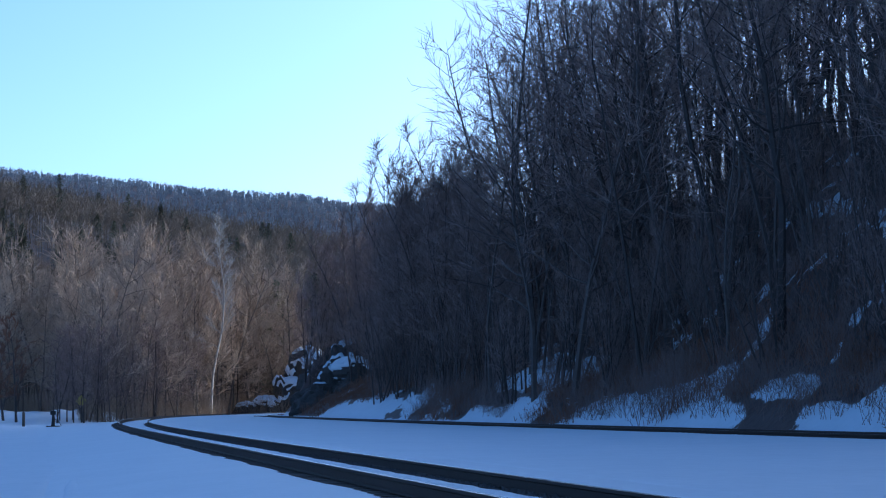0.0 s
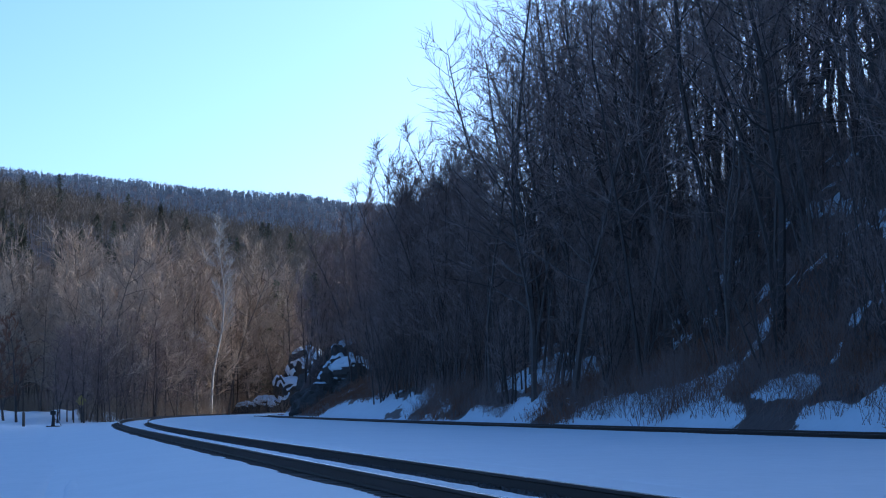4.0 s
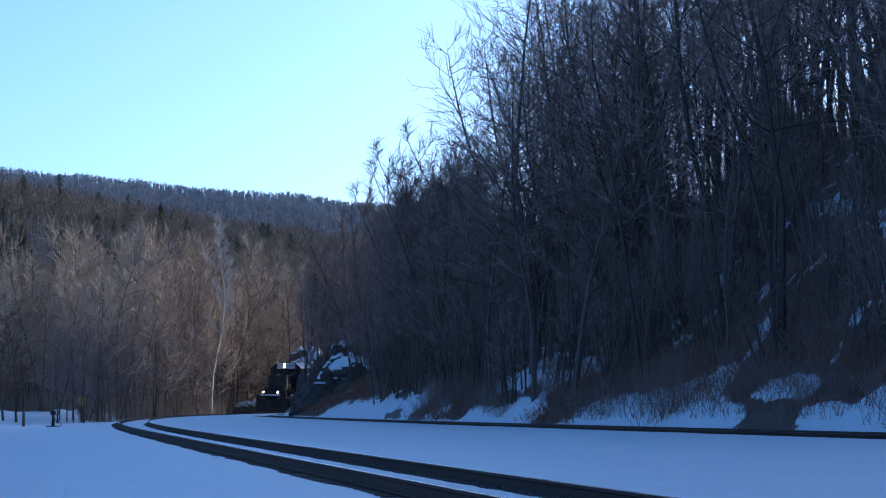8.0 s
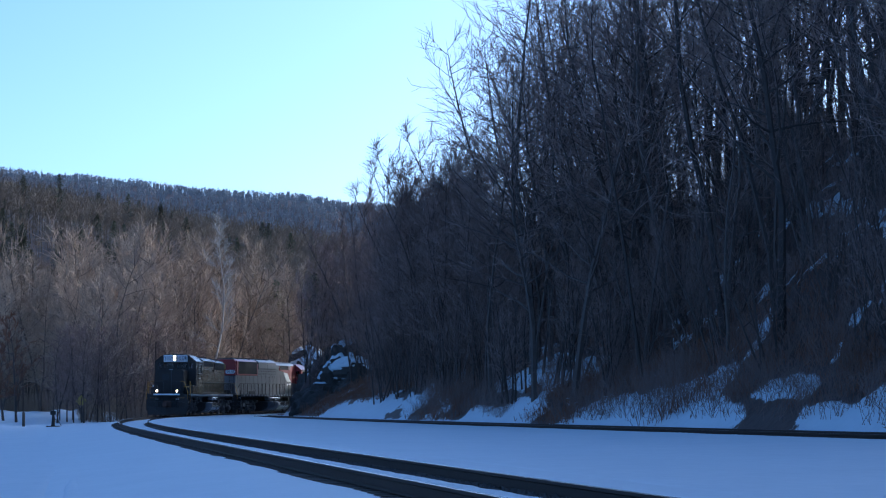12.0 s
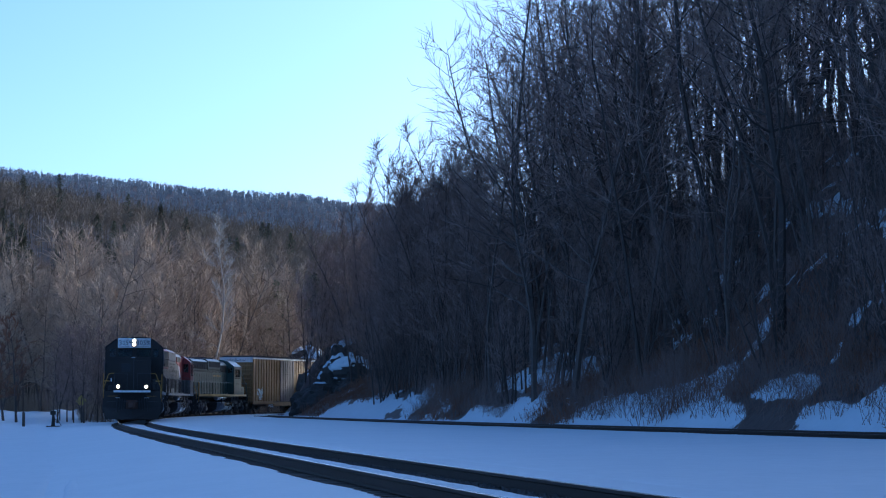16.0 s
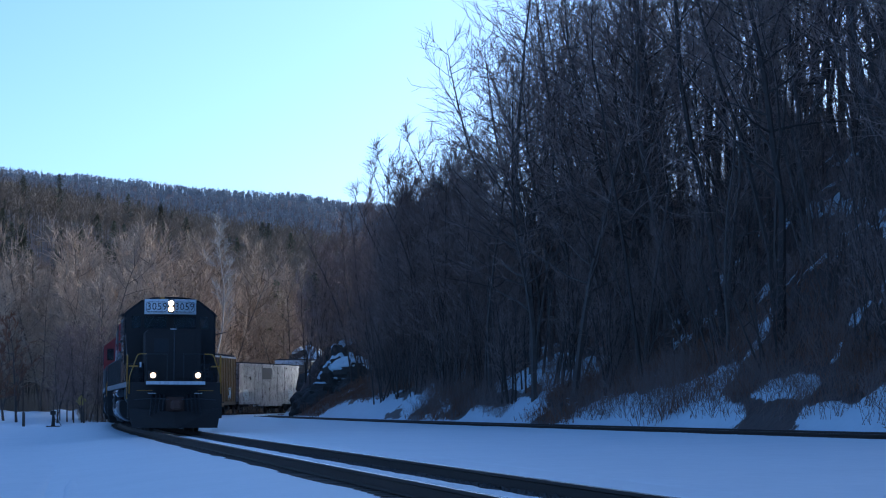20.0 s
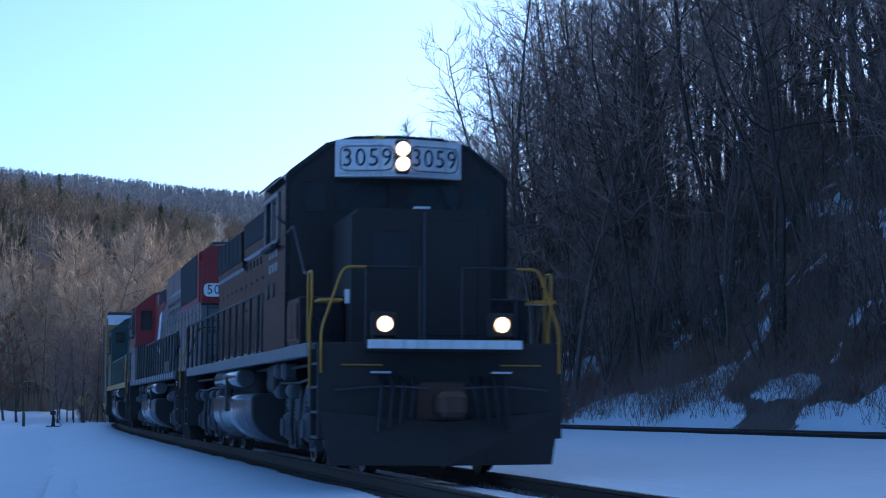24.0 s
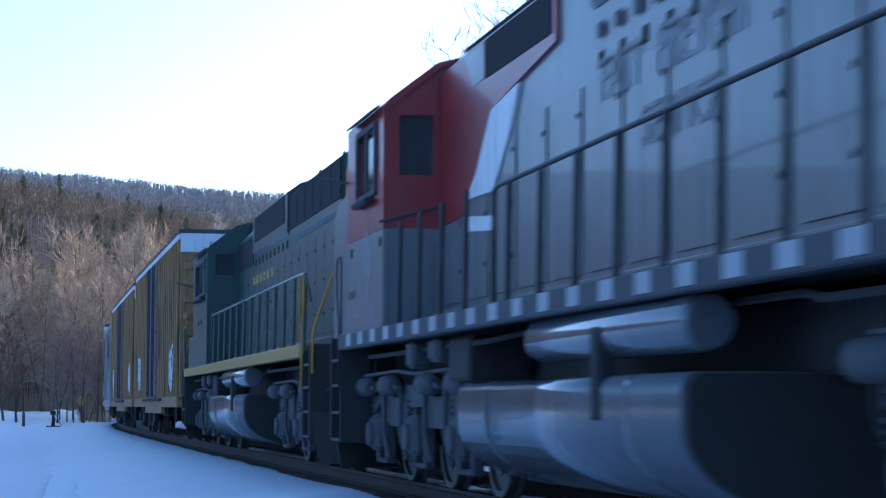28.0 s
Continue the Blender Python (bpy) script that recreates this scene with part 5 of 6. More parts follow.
        anti = one("anticlimber", SOOT, root, "", ((-0.94, min(Y(0), Y(0.26)), 1.46), (0.94, max(Y(0), Y(0.26)), 1.60), 0.02))
        one("edge_stripe", WHITEPAINT if end == "cab" and style == "black" else sill, anti, "white edge stripe", ((-0.94, Y(0.262) - 0.004, 1.49), (0.94, Y(0.262) + 0.004, 1.595), 0.0))
        for sx in (-1, 1):
            for k, zz in enumerate((0.42, 0.72, 1.02, 1.30)):
                one("step", UNDER, root, "", ((sx * 1.16, min(Y(-0.08), Y(-0.62)), zz), (sx * 1.48, max(Y(-0.08), Y(-0.62)), zz + 0.035), 0.006))
                one("step_edge", STEELGREY, root, "worn step edge", ((sx * 1.482, min(Y(-0.10), Y(-0.60)), zz), (sx * 1.49, max(Y(-0.10), Y(-0.60)), zz + 0.03), 0.0))
            one("step_side", UNDER, root, "", ((sx * 1.14, Y(-0.66) - 0.02, 0.40), (sx * 1.49, Y(-0.66) + 0.02, 1.5), 0.01))
            # corner handrails
            bar("corner_handrail", rounded([(sx * 1.46, Y(0.02), 1.20), (sx * 1.46, Y(0.02), 1.72), (sx * 1.20, Y(0.02), 2.47), (sx * 0.92, Y(0.02), 2.47)], 0.1), 0.017, trim, root, "yellow corner handrail", 8)
            bar("step_handrail", rounded([(sx * 1.50, Y(-0.66), 1.02), (sx * 1.50, Y(-0.66), 1.78), (sx * 1.50, Y(-0.50), 2.05), (sx * 1.50, Y(-0.50), 2.45), (sx * 1.50, Y(-0.82), 2.45), (sx * 1.50, Y(-0.82), 1.6)], 0.1),
                0.017, rails_side if style == "red" else trim, root, "bent step handrail", 8)
            bar("end_rail", [(sx * 0.92, Y(0.02), 2.47), (sx * 0.26, Y(0.02), 2.47)], 0.018, rails_side, root)
            bar("end_stanchion", [(sx * 0.26, Y(0.02), 1.58), (sx * 0.26, Y(0.02), 2.47)], 0.018, rails_side, root)
            bar("end_stanchion", [(sx * 0.92, Y(0.02), 1.58), (sx * 0.92, Y(0.02), 2.47)], 0.018, rails_side, root)
            one("anti_slip_tread", trim, root, "yellow tread plate", ((sx * 1.18, min(Y(-0.1), Y(-0.55)), 2.06), (sx * 1.46, max(Y(-0.1), Y(-0.55)), 2.10), 0.006)) if style == "black" and end == "cab" else None
            bar("grab_iron", [(sx * 0.72, Y(0.04), 1.30), (sx * 1.22, Y(0.04), 1.30)], 0.010, trim, root, "yellow grab iron")
            bar("uncoupling_lever", rounded([(sx * 1.30, Y(0.08), 1.0), (sx * 0.7, Y(0.10), 1.05), (sx * 0.2, Y(0.3), 1.02)]), 0.013, STEELGREY, root, "bent uncoupling lever")
            for k in range(4):
                u = sx * (0.36 + 0.13 * k)
                bar("air_hose", rounded([(u, Y(0.02), 1.16), (u, Y(0.2), 1.05), (u + 0.05 * sx, Y(0.24), 0.66 - 0.05 * k)]), 0.024, LETTER, root)
            one("hose_bracket", WHITEPAINT, root, "", ((sx * 0.62, min(Y(0.0), Y(0.05)), 1.20), (sx * 0.86, max(Y(0.0), Y(0.05)), 1.225), 0.0))
            one("ditch_light_housing", SOOT, root, "", ((sx * 0.715 - 0.15, min(Y(-0.02), Y(0.16)), 1.62), (sx * 0.715 + 0.15, max(Y(-0.02), Y(0.16)), 1.93), 0.03))
            if end == "cab" and style == "black":
                bm = bmesh.new()
                tube(bm, [(sx * 0.715, Y(0.15), 1.785), (sx * 0.715, Y(0.175), 1.785), (sx * 0.715, Y(0.185), 1.785)], [0.06, 0.06, 0.04], 18)
                lens = part("ditch_light", bm, HEADLIGHT, root, "lit warm-white ditch light")
                bm = bmesh.new()
                tube(bm, [(sx * 0.715, Y(0.14), 1.785), (sx * 0.715, Y(0.172), 1.785)], 0.095, 18)
                part("reflector", bm, REFLECTOR, lens, "glowing amber reflector")
            one("marker_plate", trim, root, "", ((sx * 0.62, min(Y(0), Y(0.02)), 1.60), (sx * 0.85, max(Y(0), Y(0.02)), 1.635), 0.0))
    # short hood
    bm = bmesh.new()
    ch = 0.10
    prism(bm, [(-0.90, 1.57), (-0.90, 3.30 - ch), (-0.90 + ch, 3.30), (0.90 - ch, 3.30), (0.90, 3.30 - ch), (0.90, 1.57)], 1, V(2.05), V(3.72))
    if style == "red":
        bm.free()
        bm = bmesh.new()
        prism(bm, [(V(0.75), 1.57), (V(0.75), 2.9), (V(1.0), 3.05), (V(1.79), 3.12), (V(1.79), 1.57)], 0, -1.50, 1.50)
    nose = part("short_hood", bm, end_paint, root, "plain short nose")
    if style != "red":
        one("nose_door", end_paint, nose, "", ((0.06, V(2.05) - 0.016, 1.70), (0.72, V(2.05) - 0.002, 3.16), 0.008))
        one("door_frame_strip", STEELGREY, nose, "grey strip beside the nose door", ((0.015, V(2.05) - 0.03, 1.62), (0.055, V(2.05) - 0.002, 3.26), 0.004))
        one("brake_wheel_recess", LETTER, nose, "", ((-0.62, V(2.05) - 0.012, 2.55), (-0.15, V(2.05) - 0.002, 3.0), 0.01))
        one("white_tag", WHITEPAINT, nose, "small white tag", ((-0.10, V(2.02), 3.302), (0.10, V(2.14), 3.33), 0.0))
    one("notice", WHITEPAINT, root, "small white notice", ((-1.12, V(1.2), 2.05), (-1.06, V(1.22), 2.22), 0.0)) if style == "black" else None
    for sx in (-1, 1) if style != "red" else ():
        one("equipment_box", low, root, "", ((sx * 0.905, V(2.50), 1.575), (sx * 1.50, V(3.70), 2.20), 0.02))
        for k in (0.12, 0.62):
            one("box_door", low, root, "", ((sx * 1.501, V(2.50) + k, 1.66), (sx * 1.511, V(2.50) + k + 0.46, 2.12), 0.004))
    # cab
    dz, cl = (0.0, 0.0) if style == "black" else (-0.14, 0.55)
    cabp = [(-1.52, 1.575), (-1.52, 3.88 + dz), (-1.47, 3.95 + dz), (-0.98, 4.33 + dz), (-0.6, 4.43 + dz), (0, 4.455 + dz), (0.6, 4.43 + dz), (0.98, 4.33 + dz), (1.47, 3.95 + dz), (1.52, 3.88 + dz), (1.52, 1.575)]
    v0, v1 = (V(1.80), V(3.95)) if style == "red" else (V(3.72), V(6.12) + cl)
    wall = 0.06
    # side walls with a window each, front and rear walls with windows
    for sx in (-1, 1):
        a, b = sx * (1.52 - wall), sx * 1.52
        wy0, wy1, wz0, wz1 = (V(2.50), V(3.55), 2.96, 3.60) if style == "red" else (V(4.42), V(5.80) + cl, 3.08 + dz, 3.68 + dz)
        if style == "red":
            one("lower_cab_panel", LIGHTGREY, root, "light-grey lower cab side", ((a, v0, 1.575), (b, v1, 2.54), 0.004))
        side = one("cab_side", cab_paint, root, "", ((a, v0, 2.542 if style == "red" else 1.575), (b, v1, wz0), 0.004), ((a, v0, wz1), (b, v1, 3.90 + dz), 0.004),
                   ((a, v0, wz0), (b, wy0, wz1), 0.0), ((a, wy1, wz0), (b, v1, wz1), 0.0))
        one("window_frame", STEELGREY if style != "black" else LIGHTGREY, side, "pale aluminium window frame",
            ((b - 0.01, wy0 - 0.04, wz0 - 0.05), (b + sx * 0.03, wy1 + 0.04, wz0 + 0.01), 0.005), ((b - 0.01, wy0 - 0.04, wz1 - 0.01), (b + sx * 0.03, wy1 + 0.04, wz1 + 0.05), 0.005),
            ((b - 0.01, wy0 - 0.05, wz0), (b + sx * 0.03, wy0 + 0.01, wz1), 0.005), ((b - 0.01, wy1 - 0.01, wz0), (b + sx * 0.03, wy1 + 0.05, wz1), 0.005),
            ((b - 0.01, (wy0 + wy1) / 2 - 0.03, wz0), (b + sx * 0.02, (wy0 + wy1) / 2 + 0.03, wz1), 0.005))
        one("window_pane", GLASS, side, "", ((a + sx * 0.01, wy0, wz0), (a + sx * 0.02, wy1, wz1), 0.0)).visible_shadow = False
        one("arm_rest", UNDER, side, "", ((b, wy0 + 0.1, wz0 - 0.12), (b + sx * 0.10, wy1 - 0.1, wz0 - 0.06), 0.02))
        bm = bmesh.new()
        prism(bm, [(b, 3.90 + dz), (b + sx * 0.10, 3.84 + dz), (b + sx * 0.10, 3.86 + dz), (b, 3.93 + dz)], 1, wy0 - 0.2, wy1 + 0.2)
        part("sun_shade", bm, STEELGREY, side, "grey sun shade over the window")
        for k in ((V(2.1), V(3.8)) if style == "red" else (V(5.0), V(5.6))):
            bm = bmesh.new()
            tube(bm, [(b, k, 2.42), (b + sx * 0.012, k, 2.42)], 0.11 if style == "black" else 0.05, 14)
            part("round_plate", bm, LETTER, side)
        if style == "black":
            for i in range(2):
                for j in range(3):
                    one("lettering_bar", FADEDGREY, side, "faded road-name lettering", ((b, V(4.55) + 0.34 * j, 2.86 - 0.2 * i), (b + sx * 0.003, V(4.55) + 0.34 * j + 0.26, 2.98 - 0.2 * i), 0.0))
        if style == "red":
            one("step_notice", FADEDWHITE, root, "white stencilled notice", ((sx * 1.492, V(19.75), 1.32), (sx * 1.496, V(20.05), 1.36), 0.0), ((sx * 1.492, V(19.75), 1.25), (sx * 1.496, V(20.0), 1.29), 0.0))
            one("rail_box", LETTER, root, "flat black box on the walkway edge", ((sx * 1.44, V(16.2), 1.60), (sx * 1.50, V(17.7), 1.86), 0.01))
            for tri in (((2.65, 2.26), (3.45, 2.26), (3.05, 2.62)), ((2.82, 2.13), (3.28, 2.13), (3.05, 1.88))):
                bm = bmesh.new()
                prism(bm, [(V(y), z) for y, z in tri], 0, min(sx * 1.521, sx * 1.524), max(sx * 1.521, sx * 1.524))
                part("emblem", bm, FADEDGREY, root, "grey triangular emblem")
            one("vent_slot", LETTER, side, "dark slot in the lower cab side", ((b, V(1.9), 1.94), (b + sx * 0.004, V(2.3), 2.02), 0.0))
            one("number_bar", FADEDGREY, side, "small grey number", ((b, V(2.3), 1.72), (b + sx * 0.003, V(2.6), 1.80), 0.0), ((b, V(3.1), 1.72), (b + sx * 0.003, V(3.45), 1.80), 0.0))
            bar("cab_grab_iron", [(sx * 1.56, V(3.98), 2.60), (sx * 1.0, V(4.02), 2.75)], 0.014, STEELGREY, root)
    for y, z1, wins in ((v0, 4.30 + dz, ((-1.28, -0.98), (-0.86, -0.12), (0.12, 0.86), (0.98, 1.28))), (v1 - wall, 4.30 + dz, ((-1.36, -1.02), (1.02, 1.36)))):
        fr = []
        lo, hi = (3.07, 3.66) if style == "red" else (3.40 + dz, 3.80 + dz)
        fr.append(((-1.46, y, 1.575), (1.46, y + wall, lo), 0.0))
        edges = [-1.46] + [e for w in wins for e in w] + [1.46]
        for k in range(0, len(edges), 2):
            fr.append(((edges[k], y, lo), (edges[k + 1], y + wall, hi), 0.0))
        fr.append(((-1.46, y, hi), (1.46, y + wall, 3.93 + dz), 0.0))
        bm = bmesh.new()
        prism(bm, [(-1.46, 3.93 + dz), (-1.44, 3.94 + dz), (-0.96, 4.30 + dz), (-0.58, 4.40 + dz), (0.58, 4.40 + dz), (0.96, 4.30 + dz), (1.44, 3.94 + dz), (1.46, 3.93 + dz)], 1, y, y + wall)
        part("cab_gable", bm, cab_paint if style != "black" else SOOT, root)
        if style == "red":
            fr[0] = ((-1.46, y, 2.542), (1.46, y + wall, lo), 0.0)
            one("lower_end_panel", LIGHTGREY, root, "light-grey lower cab end", ((-1.46, y, 1.575), (1.46, y + wall, 2.54), 0.0))
        w = one("cab_front" if y == v0 else "cab_rear", cab_paint if style != "black" else SOOT, root, "", *fr)
        for e0, e1 in wins:
            one("window_pane", GLASS, w, "", ((e0, y + 0.02, lo), (e1, y + 0.03, hi), 0.0)).visible_shadow = False
    bm = bmesh.new()
    outer = cabp[1:-1]
    inner = [(a * 0.965, b - 0.05) for a, b in outer][::-1]
    prism(bm, outer + inner, 1, v0 - 0.03, v1 + 0.03)
    part("cab_roof", bm, cab_paint if style != "black" else BLACKPAINT, root, "faceted cab roof")
    one("cab_floor", UNDER, root, "", ((-1.45, v0 + 0.06, 1.58), (1.45, v1 - 0.06, 1.62), 0.0))
    one("control_stand", UNDER, root, "", ((0.3, v0 + 0.5, 1.62), (0.9, v0 + 1.0, 2.9), 0.05))
    for sx in (-1, 1):
        one("crew_seat", UNDER, root, "", ((sx * 0.8, v0 + 1.1, 2.2), (sx * 1.3, v0 + 1.6, 2.35), 0.04), ((sx * 0.8, v0 + 1.55, 2.35), (sx * 1.3, v0 + 1.68, 3.05), 0.04))
        bar("windshield_wiper", [(sx * 0.5, v0 - 0.03, 3.86 + dz), (sx * 0.75, v0 - 0.03, 3.45)], 0.012, LETTER, root)
    bar("mirror_arm", [(-1.46, v0 + 0.05, 3.2), (-1.70, v0 - 0.42, 3.28)], 0.014, STEELGREY, root)
    bar("mirror_arm", [(1.50, v0 + 0.05, 3.2), (1.86, v0 - 0.12, 3.28)], 0.016, STEELGREY, root)
    if style != "red":
        bar("front_handrail", rounded([(-1.50, V(3.60), 3.10), (-1.50, V(3.1), 3.15), (-1.50, V(2.0), 2.45), (-1.50, V(1.7), 2.45)]), 0.02, rails_side, root)
    # number boards and headlights over the windshield
    if style == "black":
        for sx in (-1, 1):
            m = pose(sx * 0.455, v0 - 0.205, 4.11) @ pose(0, 0, 0, 0, 0, sx * 17)
            number_panel(number, 0.78, 0.40, m, root, WHITEPAINT, LETTER)
        bm = bmesh.new()
        prism(bm, [(-0.86, v0 + 0.02), (-0.86, v0 - 0.06), (-0.03, v0 - 0.31), (0.03, v0 - 0.31), (0.86, v0 - 0.06), (0.86, v0 + 0.02)], 2, 3.87, 4.37)
        part("board_housing", bm, WHITEPAINT, root, "white housing of the number boards")
        bm = bmesh.new()
        box(bm, (-0.10, v0 - 0.36, 3.90), (0.10, v0 - 0.2, 4.36), 0.03)
        part("headlight_housing", bm, STEELGREY, root)
        for zz in (4.03, 4.23):
            bm = bmesh.new()
            tube(bm, [(0, v0 - 0.362, zz), (0, v0 - 0.38, zz), (0, v0 - 0.388, zz)], [0.07, 0.07, 0.045], 18)
            lens = part("headlight", bm, HEADLIGHT, root, "lit warm-white headlight")
            bm = bmesh.new()
            tube(bm, [(0, v0 - 0.35, zz), (0, v0 - 0.372, zz)], 0.097, 18)
            part("reflector", bm, REFLECTOR, lens, "glowing amber reflector")
        one("amber_beacon", YELLOWRAIL, root, "small amber beacon", ((-0.34, v0 - 0.10, 4.372), (-0.20, v0 + 0.02, 4.44), 0.01))
    # long hood
    red = style == "red"
    h0, h1 = V(3.97) if red else V(6.14) + cl, V(18.85 if style == "black" else 19.49)
    zt = 4.30 if red else 4.08
    prof = [(-0.92, 1.575), (-0.92, zt - 0.22), (-0.70, zt), (0.70, zt), (0.92, zt - 0.22), (0.92, 1.575)]
    bm = bmesh.new()
    prism(bm, prof, 1, h0, h1)
    hood = part("long_hood", bm, low, root, "long engine hood")
    if red:
        zs = 3.13
        up = [(-0.926, zs), (-0.926, zt - 0.22), (-0.703, zt + 0.006), (0.703, zt + 0.006), (0.926, zt - 0.22), (0.926, zs)]
        bm = bmesh.new()
        prism(bm, up, 1, V(14.0), h1 + 0.006)
        part("red_upper_band", bm, REDPAINT, hood, "red upper panels of the hood")
        one("dark_line", LETTER, hood, "dark dividing stripe", ((-0.93, h1 - 0.02, 3.07), (0.93, h1 + 0.012, 3.13), 0.0))
        # red behind the cab, ended by a white slash
        for sx in (-1, 1):
            for nm, mat, lab, x0, x1, poly in (
                    ("red_panel", REDPAINT, "red panel behind the cab", 0.921, 0.952, ((3.98, 2.56), (4.9, 2.58), (5.2, 2.75), (5.6, 2.95), (6.15, 3.42), (7.1, 3.52), (8.3, 3.64), (8.3, 4.07), (3.98, 4.07))),
                    ("white_slash", WHITEPAINT, "white slanting slash", 0.921, 0.955, ((5.1, 2.71), (6.2, 2.69), (6.83, 3.15), (7.1, 3.5), (6.12, 3.41), (5.55, 2.93))),
                    ("white_slash", WHITEPAINT, "white block under the slash", 0.921, 0.953, ((5.1, 2.42), (6.2, 2.34), (6.2, 2.47), (5.1, 2.56))),
                    ("pale_panel", LIGHTGREY, "light-grey panel over the red", 0.921, 0.956, ((5.05, 4.06), (5.45, 3.72), (5.85, 3.74), (5.85, 4.06)))):
                bm = bmesh.new()
                prism(bm, [(V(y), z) for y, z in poly], 0, min(sx * x0, sx * x1), max(sx * x0, sx * x1))
                part(nm, bm, mat, hood, lab)
    if style == "green":
        one("yellow_end_panel", YELLOWPAINT, hood, "yellow end with green stripes", ((-0.926, V(18.5), 1.9), (0.926, h1 + 0.008, 3.8), 0.0))
        for zz in (2.45, 3.05):
            one("green_stripe", GREENPAINT, hood, "", ((-0.932, V(18.48), zz), (0.932, h1 + 0.014, zz + 0.28), 0.0))
        for sx in (-1, 1):
            for j in range(6):
                one("lettering_bar", GOLD, hood, "gold road-name lettering", ((sx * 0.938, V(9.2) + j * 0.5, 2.92), (sx * 0.941, V(9.2) + j * 0.5 + 0.26, 3.06), 0.0))
    for sx in (-1, 1):
        n = 15
        for k in range(n):
            y = h0 + 0.12 + k * (h1 - h0 - 0.3) / n
            d = one("hood_door", low, hood, "", ((sx * 0.921, y, 1.78), (sx * 0.936, y + 0.80, 3.18), 0.006))
            for zz in (2.05, 2.5, 2.95):
                one("latch", LETTER, d, "", ((sx * 0.937, y + 0.71, zz), (sx * 0.948, y + 0.74, zz + 0.045), 0.0))
        for k in range(9):
            y = V(9.4) + k * 0.52
            one("louvre", DARKMETAL, hood, "", ((sx * 0.921, y, 3.24), (sx * 0.930, y + 0.10, 3.36), 0.0))
        one("hood_ledge", low, hood, "", ((sx * 0.92, h0, 1.60), (sx * 1.02, h1, 1.72), 0.01))
        if red:
            one("stripe", LIGHTGREY, hood, "", ((sx * 0.93, V(13.9) - 0.05, 3.2), (sx * 0.934, V(13.9), 3.85), 0.0))
            for text, v, zz, size in (("FAST FREIGHT", 11.0, 3.12, 0.46), ("SERVICE", 11.2, 2.66, 0.40), (number, 18.2, 2.77, 0.36)):
                lettering(text, size, pose(sx * 0.941, V(v), zz) @ pose(0, 0, 0, 0, 0, 90 * sx), FADEDGREY, hood, "faded grey words on the hood")
            for j in range(10):
                one("lettering_bar", STEELGREY, hood, "small dark lettering", ((sx * 0.938, V(9.4) + j * 0.44, 3.46), (sx * 0.941, V(9.4) + j * 0.44 + 0.18, 3.57), 0.0))
    # blower and dynamic brake housing, radiators
    def flare(name, y0, y1, zb, w, top, m, label, mid=0.1):
        bm = bmesh.new()
        prism(bm, [(-0.93, zb), (-w, zb + mid * 0.5), (-w, top - 0.16), (-0.75, top), (0.75, top), (w, top - 0.16), (w, zb + mid * 0.5), (0.93, zb)], 1, y0, y1)
        return part(name, bm, m, hood, label)
    dyn = flare("dynamic_brake_housing", V(9.3), V(13.9), 3.70 if red else 3.42, 0.965, 4.44 if red else 4.24, BLACKPAINT if style == "black" else (LIGHTGREY if red else GREENPAINT), "wider upper housing")
    r0, r1 = (V(13.95), V(18.45)) if style == "black" else (V(14.27), V(19.3))
    rt = 4.43 if red else 4.16
    rad = flare("radiator_housing", r0, r1, 3.13 if red else 3.28, 0.975, rt, BLACKPAINT if style == "black" else (REDPAINT if red else GREENPAINT), "flared radiator housing")
    for sx in (-1, 1):
        y0, y1 = r0 + 0.05, (r1 - 0.05 if style != "red" else V(18.9))
        g = one("radiator_grille", DARKMETAL, rad, "dark radiator grille", ((sx * 0.976, y0, 3.27 if red else 3.46), (sx * 0.987, y1, rt - 0.17), 0.0))
        for k in range(0 if red else 7):
            one("grille_bar", UNDER, g, "", ((sx * 0.985, y0 + k * (y1 - y0) / 6 - 0.02, 3.50), (sx * 0.996, y0 + k * (y1 - y0) / 6 + 0.02, 3.99), 0.0))
        if red:
            one("panel_seam", STEELGREY, dyn, "", ((sx * 0.966, V(11.6), 3.74), (sx * 0.970, V(11.64), 4.26), 0.0))
            one("inlet_screen", DARKMETAL, hood, "dark inertial filter screen", ((sx * 0.921, V(5.9), 3.72), (sx * 0.958, V(8.2), 4.07), 0.0))
        else:
            one("brake_grid_screen", DARKMETAL, dyn, "dark screen", ((sx * 0.966, V(9.6), 3.64), (sx * 0.975, V(13.6), 4.06), 0.0))
            one("inlet_screen", DARKMETAL, hood, "dark inertial filter screen", ((sx * 0.921, V(6.3) + cl, 3.30), (sx * 0.935, V(9.1), 3.80), 0.0))
    dt = 4.44 if red else 4.24
    for yy, zz in ((V(15.1), rt), (V(16.5), rt), (V(17.9), rt), (V(10.6), dt), (V(12.5), dt)):
        bm = bmesh.new()
        tube(bm, [(0, yy, zz), (0, yy, zz + 0.12), (0, yy, zz + 0.13)], [0.62, 0.62, 0.5], 20)
        fan = part("roof_fan", bm, UNDER, hood, "round roof fan")
        one("fan_guard", STEELGREY, fan, "", *[((-0.55, yy - 0.5 + k * 0.25 - 0.01, zz + 0.13), (0.55, yy - 0.5 + k * 0.25 + 0.01, zz + 0.145), 0.0) for k in range(5)])
    one("exhaust_stack", UNDER, hood, "", ((-0.3, V(9.35), dt), (0.3, V(9.95), dt + 0.16), 0.05))
    bm = bmesh.new()
    for k in (-0.18, 0, 0.18):
        tube(bm, [(k, V(8.3), zt), (k, V(8.3), zt + 0.2), (k, V(8.0), zt + 0.22), (k, V(7.85), zt + 0.22)], [0.03, 0.03, 0.035, 0.09], 10)
